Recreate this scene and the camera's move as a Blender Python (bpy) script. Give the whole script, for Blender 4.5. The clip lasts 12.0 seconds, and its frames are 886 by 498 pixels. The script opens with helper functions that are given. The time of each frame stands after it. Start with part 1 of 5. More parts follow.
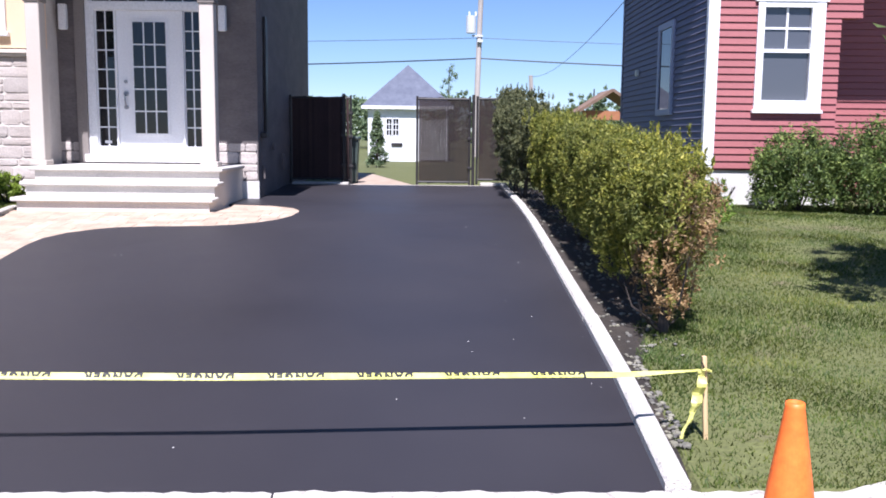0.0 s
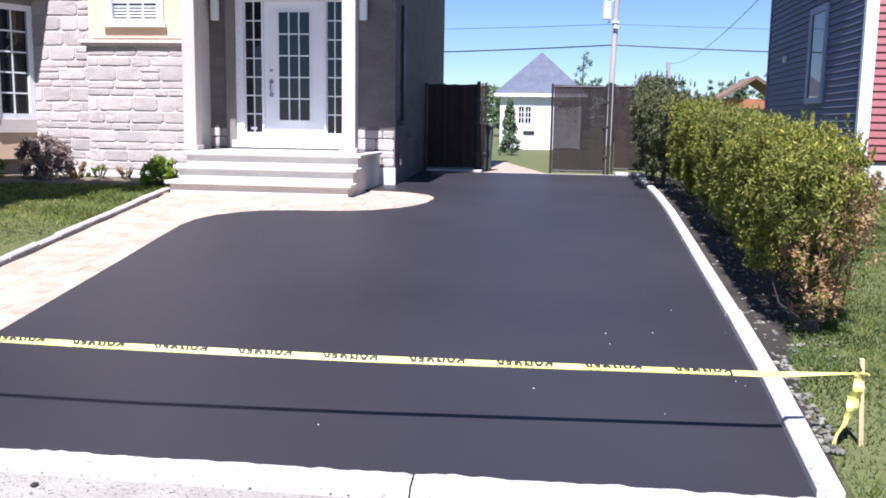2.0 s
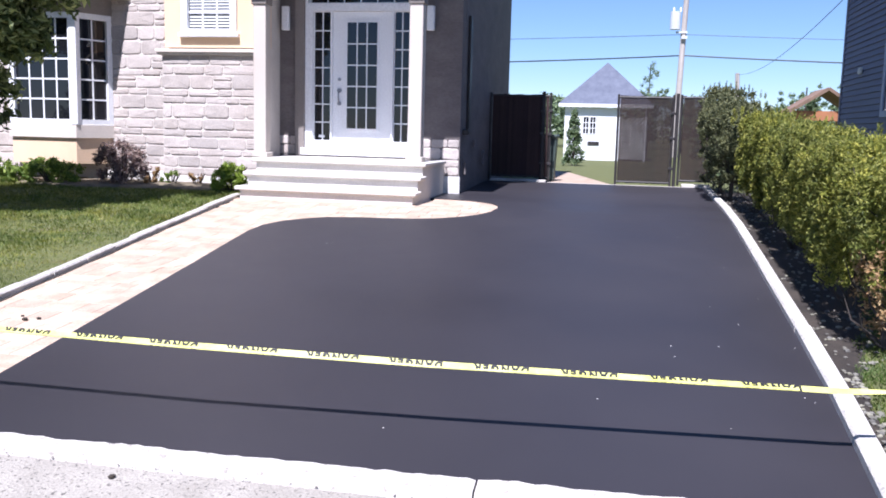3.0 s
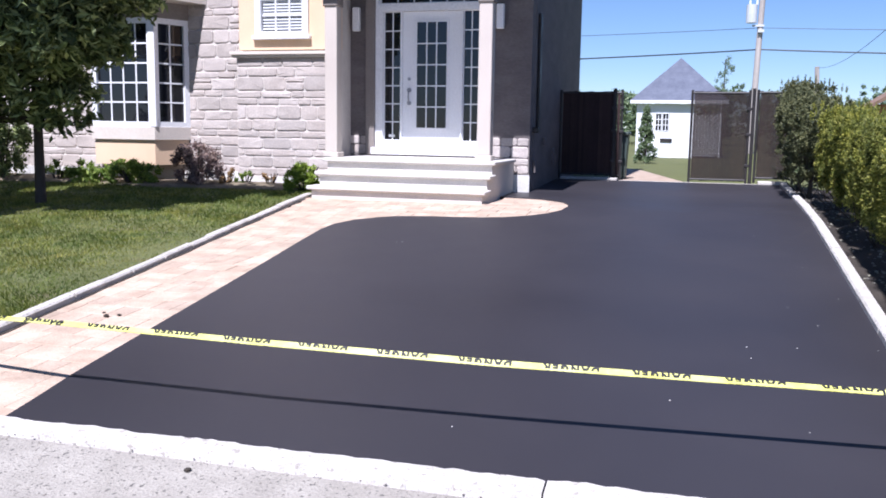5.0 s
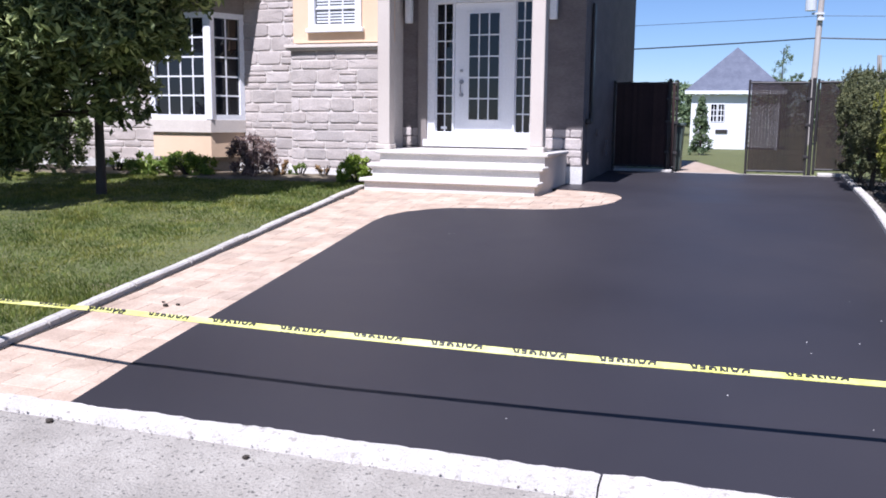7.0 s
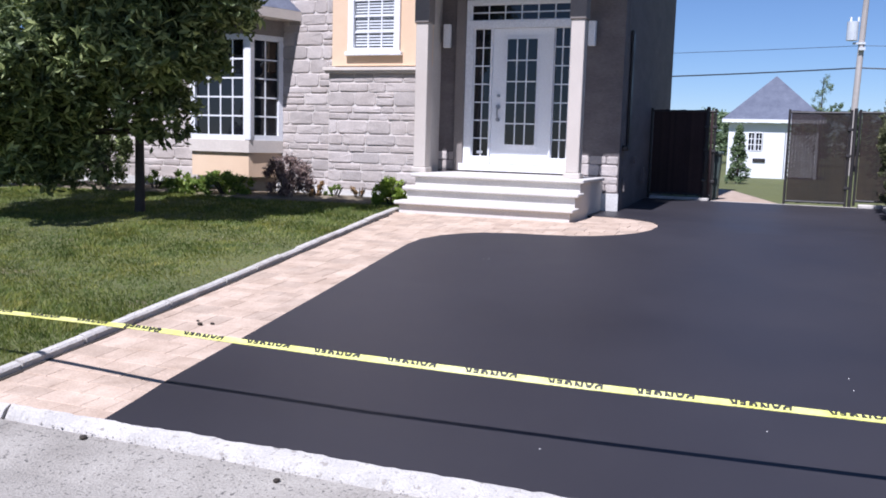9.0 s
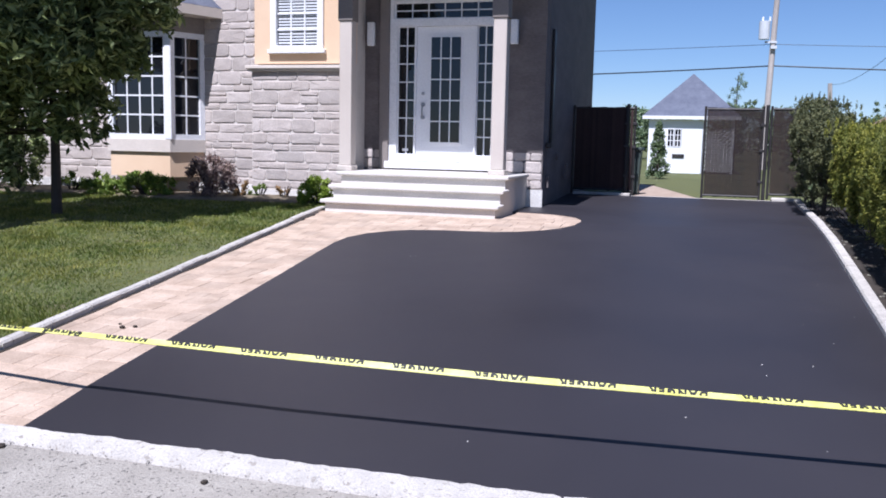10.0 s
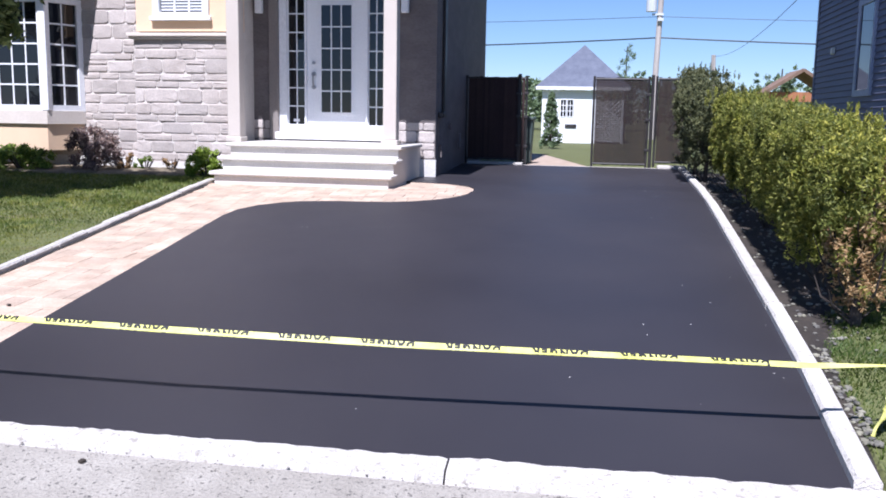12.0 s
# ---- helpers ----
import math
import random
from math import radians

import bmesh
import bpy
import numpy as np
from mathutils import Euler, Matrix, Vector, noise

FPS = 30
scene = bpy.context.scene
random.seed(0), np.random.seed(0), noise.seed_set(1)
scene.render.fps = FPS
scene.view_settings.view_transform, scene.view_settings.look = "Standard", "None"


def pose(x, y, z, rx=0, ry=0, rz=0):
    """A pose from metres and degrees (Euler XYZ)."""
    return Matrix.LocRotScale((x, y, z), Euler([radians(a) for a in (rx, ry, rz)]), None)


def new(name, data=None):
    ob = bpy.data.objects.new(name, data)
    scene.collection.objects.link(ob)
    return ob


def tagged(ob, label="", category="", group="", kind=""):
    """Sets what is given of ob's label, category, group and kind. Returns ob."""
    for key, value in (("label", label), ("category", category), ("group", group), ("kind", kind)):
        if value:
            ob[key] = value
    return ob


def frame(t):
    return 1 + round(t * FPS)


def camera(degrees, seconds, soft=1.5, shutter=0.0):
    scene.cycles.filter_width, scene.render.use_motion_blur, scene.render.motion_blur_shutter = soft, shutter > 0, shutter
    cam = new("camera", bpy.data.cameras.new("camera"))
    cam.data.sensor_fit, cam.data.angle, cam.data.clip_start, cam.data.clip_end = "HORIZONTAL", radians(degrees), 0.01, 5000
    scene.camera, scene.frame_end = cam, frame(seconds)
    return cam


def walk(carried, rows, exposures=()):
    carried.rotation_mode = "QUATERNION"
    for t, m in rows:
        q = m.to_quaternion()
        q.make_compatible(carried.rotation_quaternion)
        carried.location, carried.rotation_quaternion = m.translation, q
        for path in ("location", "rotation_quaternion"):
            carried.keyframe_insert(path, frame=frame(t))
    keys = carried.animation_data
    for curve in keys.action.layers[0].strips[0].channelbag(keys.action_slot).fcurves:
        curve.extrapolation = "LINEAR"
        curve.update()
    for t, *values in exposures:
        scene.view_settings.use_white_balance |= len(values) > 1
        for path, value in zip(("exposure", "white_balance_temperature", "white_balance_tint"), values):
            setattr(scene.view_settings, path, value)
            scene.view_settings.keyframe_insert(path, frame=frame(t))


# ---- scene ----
cam = camera(53.07, 12.0, soft=1.8)
PATH = [
    (0, -0.000, -0.000, 1.552, 82.76, -0.59, -0.42),
    (0.5, -0.019, 0.011, 1.548, 82.27, -1.07, 1.24),
    (1, -0.043, 0.012, 1.550, 81.88, -1.02, 3.71),
    (1.5, -0.056, 0.010, 1.552, 81.88, -0.73, 5.92),
    (2, -0.071, -0.009, 1.555, 81.87, -0.90, 7.91),
    (2.5, -0.087, -0.006, 1.555, 81.96, -1.38, 10.17),
    (3, -0.090, -0.061, 1.554, 82.39, -1.42, 11.95),
    (3.5, -0.087, -0.050, 1.548, 82.34, -1.29, 13.94),
    (5.5, -0.089, -0.051, 1.553, 82.23, -0.77, 16.49),
    (6, -0.090, -0.056, 1.553, 82.13, -0.72, 16.66),
    (6.5, -0.105, -0.055, 1.548, 81.88, -0.66, 18.46),
    (7, -0.110, -0.058, 1.550, 81.68, -0.59, 19.65),
    (9, -0.142, -0.039, 1.560, 83.12, -1.59, 21.85),
    (9.5, -0.137, -0.080, 1.559, 83.37, -1.70, 19.89),
    (10, -0.116, -0.074, 1.559, 83.10, -1.21, 17.13),
    (10.5, -0.105, -0.075, 1.553, 82.69, -1.40, 14.75),
    (11, -0.083, -0.068, 1.547, 81.98, -1.26, 13.41),
    (11.5, -0.062, -0.039, 1.541, 81.51, -1.09, 11.98),
    (12, -0.046, -0.053, 1.533, 81.43, -0.98, 10.58),
]
walk(cam, [(t, pose(x, y, z, rx, ry, rz)) for t, x, y, z, rx, ry, rz in PATH], exposures=[(0.0, 1.00, 5750, 20), (2.5, 1.07, 5650, 20), (5.5, 0.83, 5600, 20), (7.0, 0.76, 5600, 20), (9.5, 0.57, 5550, 19), (10.5, 0.60, 5550, 19), (12.0, 0.84, 5550, 19)])

# ---- light ----
SUN_FROM = Vector((-0.045, -0.64, 1.0)).normalized()
world = bpy.data.worlds.new("sky")
scene.world = world
world.use_nodes = True
wn = world.node_tree.nodes
sky = wn.new("ShaderNodeTexSky")
sky.sky_type = "NISHITA"
sky.sun_disc = False
sky.sun_elevation = math.asin(SUN_FROM.z)
sky.sun_rotation = math.atan2(SUN_FROM.x, SUN_FROM.y)
sky.altitude = 1500.0
sky.air_density, sky.dust_density, sky.ozone_density = 1.0, 0.0, 5.0
world.node_tree.links.new(sky.outputs[0], wn["Background"].inputs[0])
wn["Background"].inputs[1].default_value = 0.063
sun_data = bpy.data.lights.new("sun", "SUN")
sun_data.energy, sun_data.angle, sun_data.color = 5.0, radians(0.53), (1.0, 0.95, 0.88)
sun = new("sun", sun_data)
sun.matrix_world = SUN_FROM.to_track_quat("Z", "Y").to_matrix().to_4x4()


# ---- materials ----
def ramp_node(nt, fac, stops):
    r = nt.nodes.new("ShaderNodeValToRGB")
    els = r.color_ramp.elements
    els[0].position, els[0].color = stops[0][0], (*stops[0][1], 1)
    els[1].position, els[1].color = stops[-1][0], (*stops[-1][1], 1)
    for p, c in stops[1:-1]:
        e = els.new(p)
        e.color = (*c, 1)
    nt.links.new(fac, r.inputs[0])
    return r.outputs[0]


def noise_node(nt, vec, scale, detail=4.0, rough=0.6):
    n = nt.nodes.new("ShaderNodeTexNoise")
    n.inputs["Scale"].default_value, n.inputs["Detail"].default_value, n.inputs["Roughness"].default_value = scale, detail, rough
    nt.links.new(vec, n.inputs["Vector"])
    return n.outputs[0]


def mix_node(nt, a, b, fac, mode="MIX"):
    m = nt.nodes.new("ShaderNodeMix")
    m.data_type, m.blend_type = "RGBA", mode
    for sock, v in ((m.inputs[6], a), (m.inputs[7], b)):
        if isinstance(v, tuple):
            sock.default_value = (*v, 1)
        else:
            nt.links.new(v, sock)
    if isinstance(fac, float):
        m.inputs[0].default_value = fac
    else:
        nt.links.new(fac, m.inputs[0])
    return m.outputs[2]


def surface(name, dark, light, coarse=2.0, fine=60.0, rough=0.8, metal=0.0, bump=0.3, depth=0.004, vary=0.0, spots=None, stretch=(1, 1, 1), island=0.0, spec=0.5, place=False):
    """Two-scale colour: broad stains and fine grain, with a bump from the grain."""
    m = bpy.data.materials.new(name)
    m.use_nodes = True
    nt = m.node_tree
    b = nt.nodes["Principled BSDF"]
    tc = nt.nodes.new("ShaderNodeTexCoord")
    mp = nt.nodes.new("ShaderNodeMapping")
    mp.inputs["Scale"].default_value = stretch
    if place:
        nt.links.new(nt.nodes.new("ShaderNodeNewGeometry").outputs["Position"], mp.inputs[0])
    else:
        nt.links.new(tc.outputs["Object"], mp.inputs[0])
    v = mp.outputs[0]
    big, small = noise_node(nt, v, coarse), noise_node(nt, v, fine, 3.0)
    col = ramp_node(nt, big, [(0.3, dark), (0.7, light)])
    grain = ramp_node(nt, small, [(0.25, (0.72, 0.72, 0.72)), (0.75, (1.18, 1.18, 1.18))])
    col = mix_node(nt, col, grain, 0.75, "MULTIPLY")
    if spots:
        sp = ramp_node(nt, noise_node(nt, v, spots[0], 2.0), [(spots[2], (0, 0, 0)), (spots[2] + 0.08, (1, 1, 1))])
        col = mix_node(nt, col, spots[1], sp)
    rnd = None
    if vary:
        rnd = nt.nodes.new("ShaderNodeObjectInfo").outputs["Random"]
        col = mix_node(nt, col, ramp_node(nt, rnd, [(0.0, (1 - vary,) * 3), (0.5, (1.0, 1 - vary * 0.15, 1 - vary * 0.3)), (1.0, (1 + vary,) * 3)]), 1.0, "MULTIPLY")
    if island:
        rnd = nt.nodes.new("ShaderNodeNewGeometry").outputs["Random Per Island"]
        col = mix_node(nt, col, ramp_node(nt, rnd, [(0.0, (1 - island,) * 3), (0.6, (1.0, 1.0, 1 - island * 0.4)), (1.0, (1 + island, 1 + island, 1 + island * 0.2))]), 1.0, "MULTIPLY")
    nt.links.new(col, b.inputs["Base Color"])
    rr = ramp_node(nt, big, [(0.2, (max(rough - 0.1, 0.02),) * 3), (0.8, (min(rough + 0.1, 1.0),) * 3)])
    nt.links.new(rr, b.inputs["Roughness"])
    b.inputs["Metallic"].default_value = metal
    b.inputs["Specular IOR Level"].default_value = spec
    if bump:
        bp = nt.nodes.new("ShaderNodeBump")
        bp.inputs["Strength"].default_value, bp.inputs["Distance"].default_value = bump, depth
        nt.links.new(small, bp.inputs["Height"])
        nt.links.new(bp.outputs[0], b.inputs["Normal"])
    return m


def leaf_material(name, a, b_, c, trans=0.35, patch=((2.2, (0.7, 0.72, 0.7), (1.25, 1.2, 1.1)),)):
    m = bpy.data.materials.new(name)
    m.use_nodes = True
    nt = m.node_tree
    b = nt.nodes["Principled BSDF"]
    geo = nt.nodes.new("ShaderNodeNewGeometry")
    col = ramp_node(nt, geo.outputs["Random Per Island"], [(0.0, a), (0.55, b_), (1.0, c)])
    for scale, lo, hi in patch:
        col = mix_node(nt, col, ramp_node(nt, noise_node(nt, geo.outputs["Position"], scale), [(0.36, lo), (0.64, hi)]), 1.0, "MULTIPLY")
    nt.links.new(col, b.inputs["Base Color"])
    b.inputs["Roughness"].default_value = 0.55
    b.inputs["Specular IOR Level"].default_value = 0.35
    tr = nt.nodes.new("ShaderNodeBsdfTranslucent")
    nt.links.new(col, tr.inputs[0])
    ms = nt.nodes.new("ShaderNodeMixShader")
    ms.inputs[0].default_value = trans
    nt.links.new(b.outputs[0], ms.inputs[1])
    nt.links.new(tr.outputs[0], ms.inputs[2])
    nt.links.new(ms.outputs[0], nt.nodes["Material Output"].inputs[0])
    return m


def glass_material(name, tint, rough=0.02, spec=0.5):
    m = bpy.data.materials.new(name)
    m.use_nodes = True
    b = m.node_tree.nodes["Principled BSDF"]
    b.inputs["Base Color"].default_value = (*tint, 1)
    b.inputs["Roughness"].default_value = rough
    b.inputs["Specular IOR Level"].default_value = spec
    return m


M_GRASS = surface("lawn_soil", (0.085, 0.095, 0.030), (0.140, 0.150, 0.050), 0.9, 30, 0.95, bump=0.8, depth=0.03, spots=(1.3, (0.14, 0.125, 0.06), 0.63))
M_BLADE = leaf_material("grass_blade", (0.070, 0.108, 0.017), (0.140, 0.176, 0.031), (0.25, 0.26, 0.085), 0.28, ((0.7, (0.78, 0.84, 0.75), (1.2, 1.12, 1.0)), (5.0, (0.58, 0.66, 0.6), (1.35, 1.25, 1.2)), (2.0, (0.78, 0.88, 0.85), (1.22, 1.10, 1.05))))
M_LUSH = leaf_material("lush_grass_blade", (0.042, 0.078, 0.013), (0.088, 0.128, 0.024), (0.155, 0.18, 0.055), 0.28, ((0.7, (0.8, 0.86, 0.78), (1.2, 1.12, 1.0)), (5.0, (0.6, 0.68, 0.62), (1.35, 1.25, 1.2)), (2.0, (0.78, 0.88, 0.85), (1.22, 1.10, 1.05))))
M_ASPHALT = surface("sealed_asphalt", (0.0235, 0.0206, 0.0245), (0.0318, 0.0282, 0.0332), 0.35, 220, 0.54, bump=0.25, depth=0.003, spec=0.6)
M_ROAD = surface("worn_road_asphalt", (0.25, 0.226, 0.19), (0.43, 0.395, 0.34), 1.6, 75, 0.95, bump=1.0, depth=0.012, spots=(42.0, (0.11, 0.10, 0.088), 0.60))
M_CURB = surface("pale_concrete", (0.44, 0.41, 0.37), (0.60, 0.565, 0.51), 5.0, 90, 0.95, bump=0.9, depth=0.010, spots=(26.0, (0.33, 0.30, 0.26), 0.61), vary=0.06)
M_STEP = surface("white_concrete", (0.56, 0.525, 0.48), (0.66, 0.62, 0.565), 1.5, 80, 0.85, bump=0.2, depth=0.002)
M_FOUND = surface("foundation_concrete", (0.55, 0.53, 0.50), (0.72, 0.70, 0.66), 2.5, 50, 0.9, bump=0.3)
M_PAVER = surface("tan_paver", (0.38, 0.285, 0.21), (0.53, 0.415, 0.32), 5.0, 80, 0.9, bump=0.35, depth=0.003, vary=0.13, place=True)
M_SAND = surface("joint_sand", (0.34, 0.26, 0.195), (0.43, 0.335, 0.26), 4.0, 120, 0.95)
M_GRAVEL = surface("grey_gravel", (0.10, 0.093, 0.086), (0.27, 0.255, 0.235), 6.0, 30, 0.95, bump=0.8, depth=0.02, island=0.35)
# Soil, kept dark enough to serve as shade by both kerbs.
M_SOIL_SHADE = surface("soil_and_shade", (0.022, 0.017, 0.013), (0.055, 0.043, 0.032), 3.0, 40, 0.95, bump=0.8, depth=0.02)
M_STONE = surface("grey_stone", (0.41, 0.362, 0.332), (0.52, 0.466, 0.43), 3.0, 45, 0.9, bump=0.35, depth=0.007, vary=0.14, place=True)
M_MORTAR = surface("mortar", (0.55, 0.50, 0.455), (0.63, 0.58, 0.53), 4.0, 90, 0.95, bump=0.5)
# Wall stone darkened so its colour carries the porch and side shade.
M_SHADESTONE = surface("shade_grey_stone", (0.12, 0.103, 0.10), (0.185, 0.162, 0.156), 2.6, 30, 0.9, bump=0.5, depth=0.008, stretch=(0.6, 0.6, 1.6))
M_STUCCO = surface("tan_stucco", (0.70, 0.50, 0.33), (0.78, 0.58, 0.40), 1.0, 130, 0.92, bump=0.4, depth=0.003)
M_TRIM = surface("beige_trim", (0.60, 0.53, 0.46), (0.68, 0.61, 0.54), 1.5, 90, 0.75, bump=0.1)
M_COLUMN = surface("off_white_column", (0.50, 0.44, 0.385), (0.56, 0.50, 0.44), 1.5, 90, 0.7, bump=0.1)
M_WHITE = surface("white_paint", (0.78, 0.78, 0.79), (0.84, 0.84, 0.85), 1.0, 60, 0.45, bump=0.05)
# Soffit taupe, also used as shade colour on column heads and bay.
M_SOFFIT_SHADE = surface("taupe_soffit_shade", (0.19, 0.165, 0.15), (0.24, 0.21, 0.19), 2.0, 50, 0.8, bump=0.15)
M_SHINGLE = surface("grey_shingle", (0.088, 0.098, 0.135), (0.135, 0.148, 0.19), 3.0, 25, 0.9, bump=0.6, depth=0.01)
M_GLASS = glass_material("dark_window_glass", (0.010, 0.011, 0.014), spec=0.45)
# Grey base puts pale reflections into the red house's panes.
M_GLASSPALE = glass_material("reflection_grey_glass", (0.085, 0.09, 0.105), 0.03, 0.7)
M_BLIND = surface("white_blind", (0.60, 0.62, 0.64), (0.70, 0.72, 0.74), 2.0, 50, 0.6, bump=0.0)
M_METAL = surface("brushed_nickel", (0.24, 0.24, 0.26), (0.36, 0.36, 0.38), 3.0, 80, 0.35, metal=1.0, bump=0.0)
M_RED = surface("red_vinyl_siding", (0.29, 0.090, 0.092), (0.35, 0.115, 0.118), 0.8, 60, 0.6, bump=0.12, island=0.05, stretch=(0.3, 0.3, 3))
M_BLUE = surface("slate_blue_siding", (0.125, 0.13, 0.215), (0.155, 0.16, 0.255), 0.8, 60, 0.65, bump=0.12, island=0.06)
M_FENCE = surface("dark_brown_slat", (0.032, 0.019, 0.020), (0.050, 0.030, 0.032), 2.0, 40, 0.8, bump=0.1, island=0.25, spec=0.25)
M_WEAVE = surface("brown_slat", (0.016, 0.008, 0.008), (0.027, 0.015, 0.014), 2.0, 40, 0.75, bump=0.1, island=0.25)
def screen_material(name, base, clear):
    """A woven slat screen that lets a share of the light through."""
    m = base.copy()
    m.name = name
    nt = m.node_tree
    tr = nt.nodes.new("ShaderNodeBsdfTransparent")
    ms = nt.nodes.new("ShaderNodeMixShader")
    ms.inputs[0].default_value = clear
    nt.links.new(nt.nodes["Principled BSDF"].outputs[0], ms.inputs[1])
    nt.links.new(tr.outputs[0], ms.inputs[2])
    nt.links.new(ms.outputs[0], nt.nodes["Material Output"].inputs[0])
    return m


M_SCREEN = screen_material("thin_brown_screen", M_WEAVE, 0.27)
M_POST = surface("dark_steel_post", (0.02, 0.018, 0.018), (0.035, 0.03, 0.03), 3.0, 50, 0.5, bump=0.1)
M_BIN = surface("dark_green_plastic", (0.035, 0.05, 0.045), (0.05, 0.07, 0.06), 2.0, 60, 0.5, bump=0.05)
M_SHEDW = surface("white_shed_siding", (0.76, 0.77, 0.78), (0.83, 0.84, 0.85), 1.0, 40, 0.7, bump=0.1)
M_WOOD = surface("weathered_pole_wood", (0.36, 0.32, 0.29), (0.50, 0.45, 0.41), 2.0, 40, 0.9, bump=0.4, stretch=(1, 1, 0.1))
M_STAKE = surface("raw_pine", (0.62, 0.43, 0.22), (0.72, 0.53, 0.30), 4.0, 60, 0.8, bump=0.2, stretch=(1, 1, 0.15))
M_CEDAR = surface("orange_cedar", (0.30, 0.12, 0.05), (0.40, 0.17, 0.08), 2.0, 40, 0.8, bump=0.2)
M_BROWNROOF = surface("brown_shingle", (0.16, 0.10, 0.07), (0.26, 0.17, 0.12), 2.0, 30, 0.9, bump=0.4)
M_WIRE = surface("black_cable", (0.012, 0.012, 0.013), (0.02, 0.02, 0.022), 2.0, 20, 0.6, bump=0.0)
M_GREYMETAL = surface("pale_grey_enamel", (0.50, 0.52, 0.54), (0.60, 0.62, 0.64), 2.0, 40, 0.5, bump=0.0)
M_CONE = surface("orange_cone_vinyl", (0.90, 0.14, 0.016), (0.97, 0.22, 0.03), 4.0, 40, 0.5, bump=0.08, spots=(9.0, (0.80, 0.20, 0.04), 0.68))
M_TAPE = surface("yellow_tape", (0.60, 0.58, 0.12), (0.70, 0.68, 0.25), 6.0, 50, 0.4, bump=0.0)
M_INK = surface("black_ink", (0.012, 0.012, 0.012), (0.02, 0.02, 0.02), 5.0, 50, 0.6, bump=0.0)
M_BARK = surface("dark_bark", (0.035, 0.028, 0.024), (0.07, 0.055, 0.045), 4.0, 40, 0.95, bump=0.7, depth=0.01, stretch=(1, 1, 0.25))
M_CEDARLEAF = leaf_material("cedar_leaf", (0.095, 0.120, 0.026), (0.235, 0.255, 0.048), (0.46, 0.44, 0.115), 0.42, ((1.6, (0.75, 0.8, 0.9), (1.25, 1.2, 1.0)), (6.0, (0.7, 0.72, 0.7), (1.25, 1.22, 1.1))))
M_DRYLEAF = leaf_material("dry_cedar_leaf", (0.22, 0.13, 0.06), (0.40, 0.26, 0.13), (0.52, 0.38, 0.20))
M_BUSHLEAF = leaf_material("bush_leaf", (0.09, 0.16, 0.030), (0.19, 0.28, 0.05), (0.33, 0.39, 0.10))
M_FROND = leaf_material("cedar_frond", (0.045, 0.080, 0.020), (0.115, 0.165, 0.042), (0.27, 0.33, 0.10), 0.3, ((3.0, (0.55, 0.6, 0.6), (1.4, 1.35, 1.2)),))
M_TREELEAF = leaf_material("tree_leaf", (0.036, 0.056, 0.020), (0.105, 0.142, 0.048), (0.38, 0.43, 0.19), 0.34, ((2.6, (0.6, 0.64, 0.64), (1.5, 1.44, 1.3)),))
M_PURPLE = leaf_material("purple_leaf", (0.13, 0.09, 0.092), (0.25, 0.18, 0.175), (0.40, 0.32, 0.28))
M_LIME = leaf_material("lime_leaf", (0.14, 0.22, 0.02), (0.24, 0.33, 0.04), (0.34, 0.42, 0.08))
M_BED = surface("bed_mulch", (0.12, 0.095, 0.06), (0.22, 0.18, 0.12), 4.0, 35, 0.95, bump=0.8, depth=0.02)
M_PALEBLUE = surface("pale_blue_frame", (0.30, 0.34, 0.50), (0.36, 0.40, 0.56), 2.0, 50, 0.6, bump=0.05)
M_DULLLEAF = leaf_material("dull_cedar_leaf", (0.075, 0.09, 0.045), (0.14, 0.155, 0.075), (0.24, 0.245, 0.12))
M_FARLEAF = leaf_material("far_leaf", (0.10, 0.15, 0.08), (0.15, 0.21, 0.11), (0.22, 0.28, 0.15), 0.2)


# ---- mesh helpers ----
def part(name, bm, material, parent=None, label=""):
    me = bpy.data.meshes.new(name)
    bmesh.ops.recalc_face_normals(bm, faces=bm.faces)
    bm.to_mesh(me)
    bm.free()
    me.materials.append(material)
    ob = new(name, me)
    if parent:
        ob.parent = parent
    if label:
        ob["label"] = label
    return ob


def box(bm, x0, x1, y0, y1, z0, z1, bevel=0.0):
    r = bmesh.ops.create_cube(bm, size=1.0)
    vs = r["verts"]
    bmesh.ops.scale(bm, vec=(x1 - x0, y1 - y0, z1 - z0), verts=vs)
    bmesh.ops.translate(bm, vec=((x0 + x1) / 2, (y0 + y1) / 2, (z0 + z1) / 2), verts=vs)
    if bevel:
        es = {e for v in vs for e in v.link_edges}
        bmesh.ops.bevel(bm, geom=list(es), offset=bevel, segments=1, affect="EDGES")
    return vs


def boxes(*dims, bevel=0.0):
    bm = bmesh.new()
    for d in dims:
        box(bm, *d, bevel=bevel)
    return bm


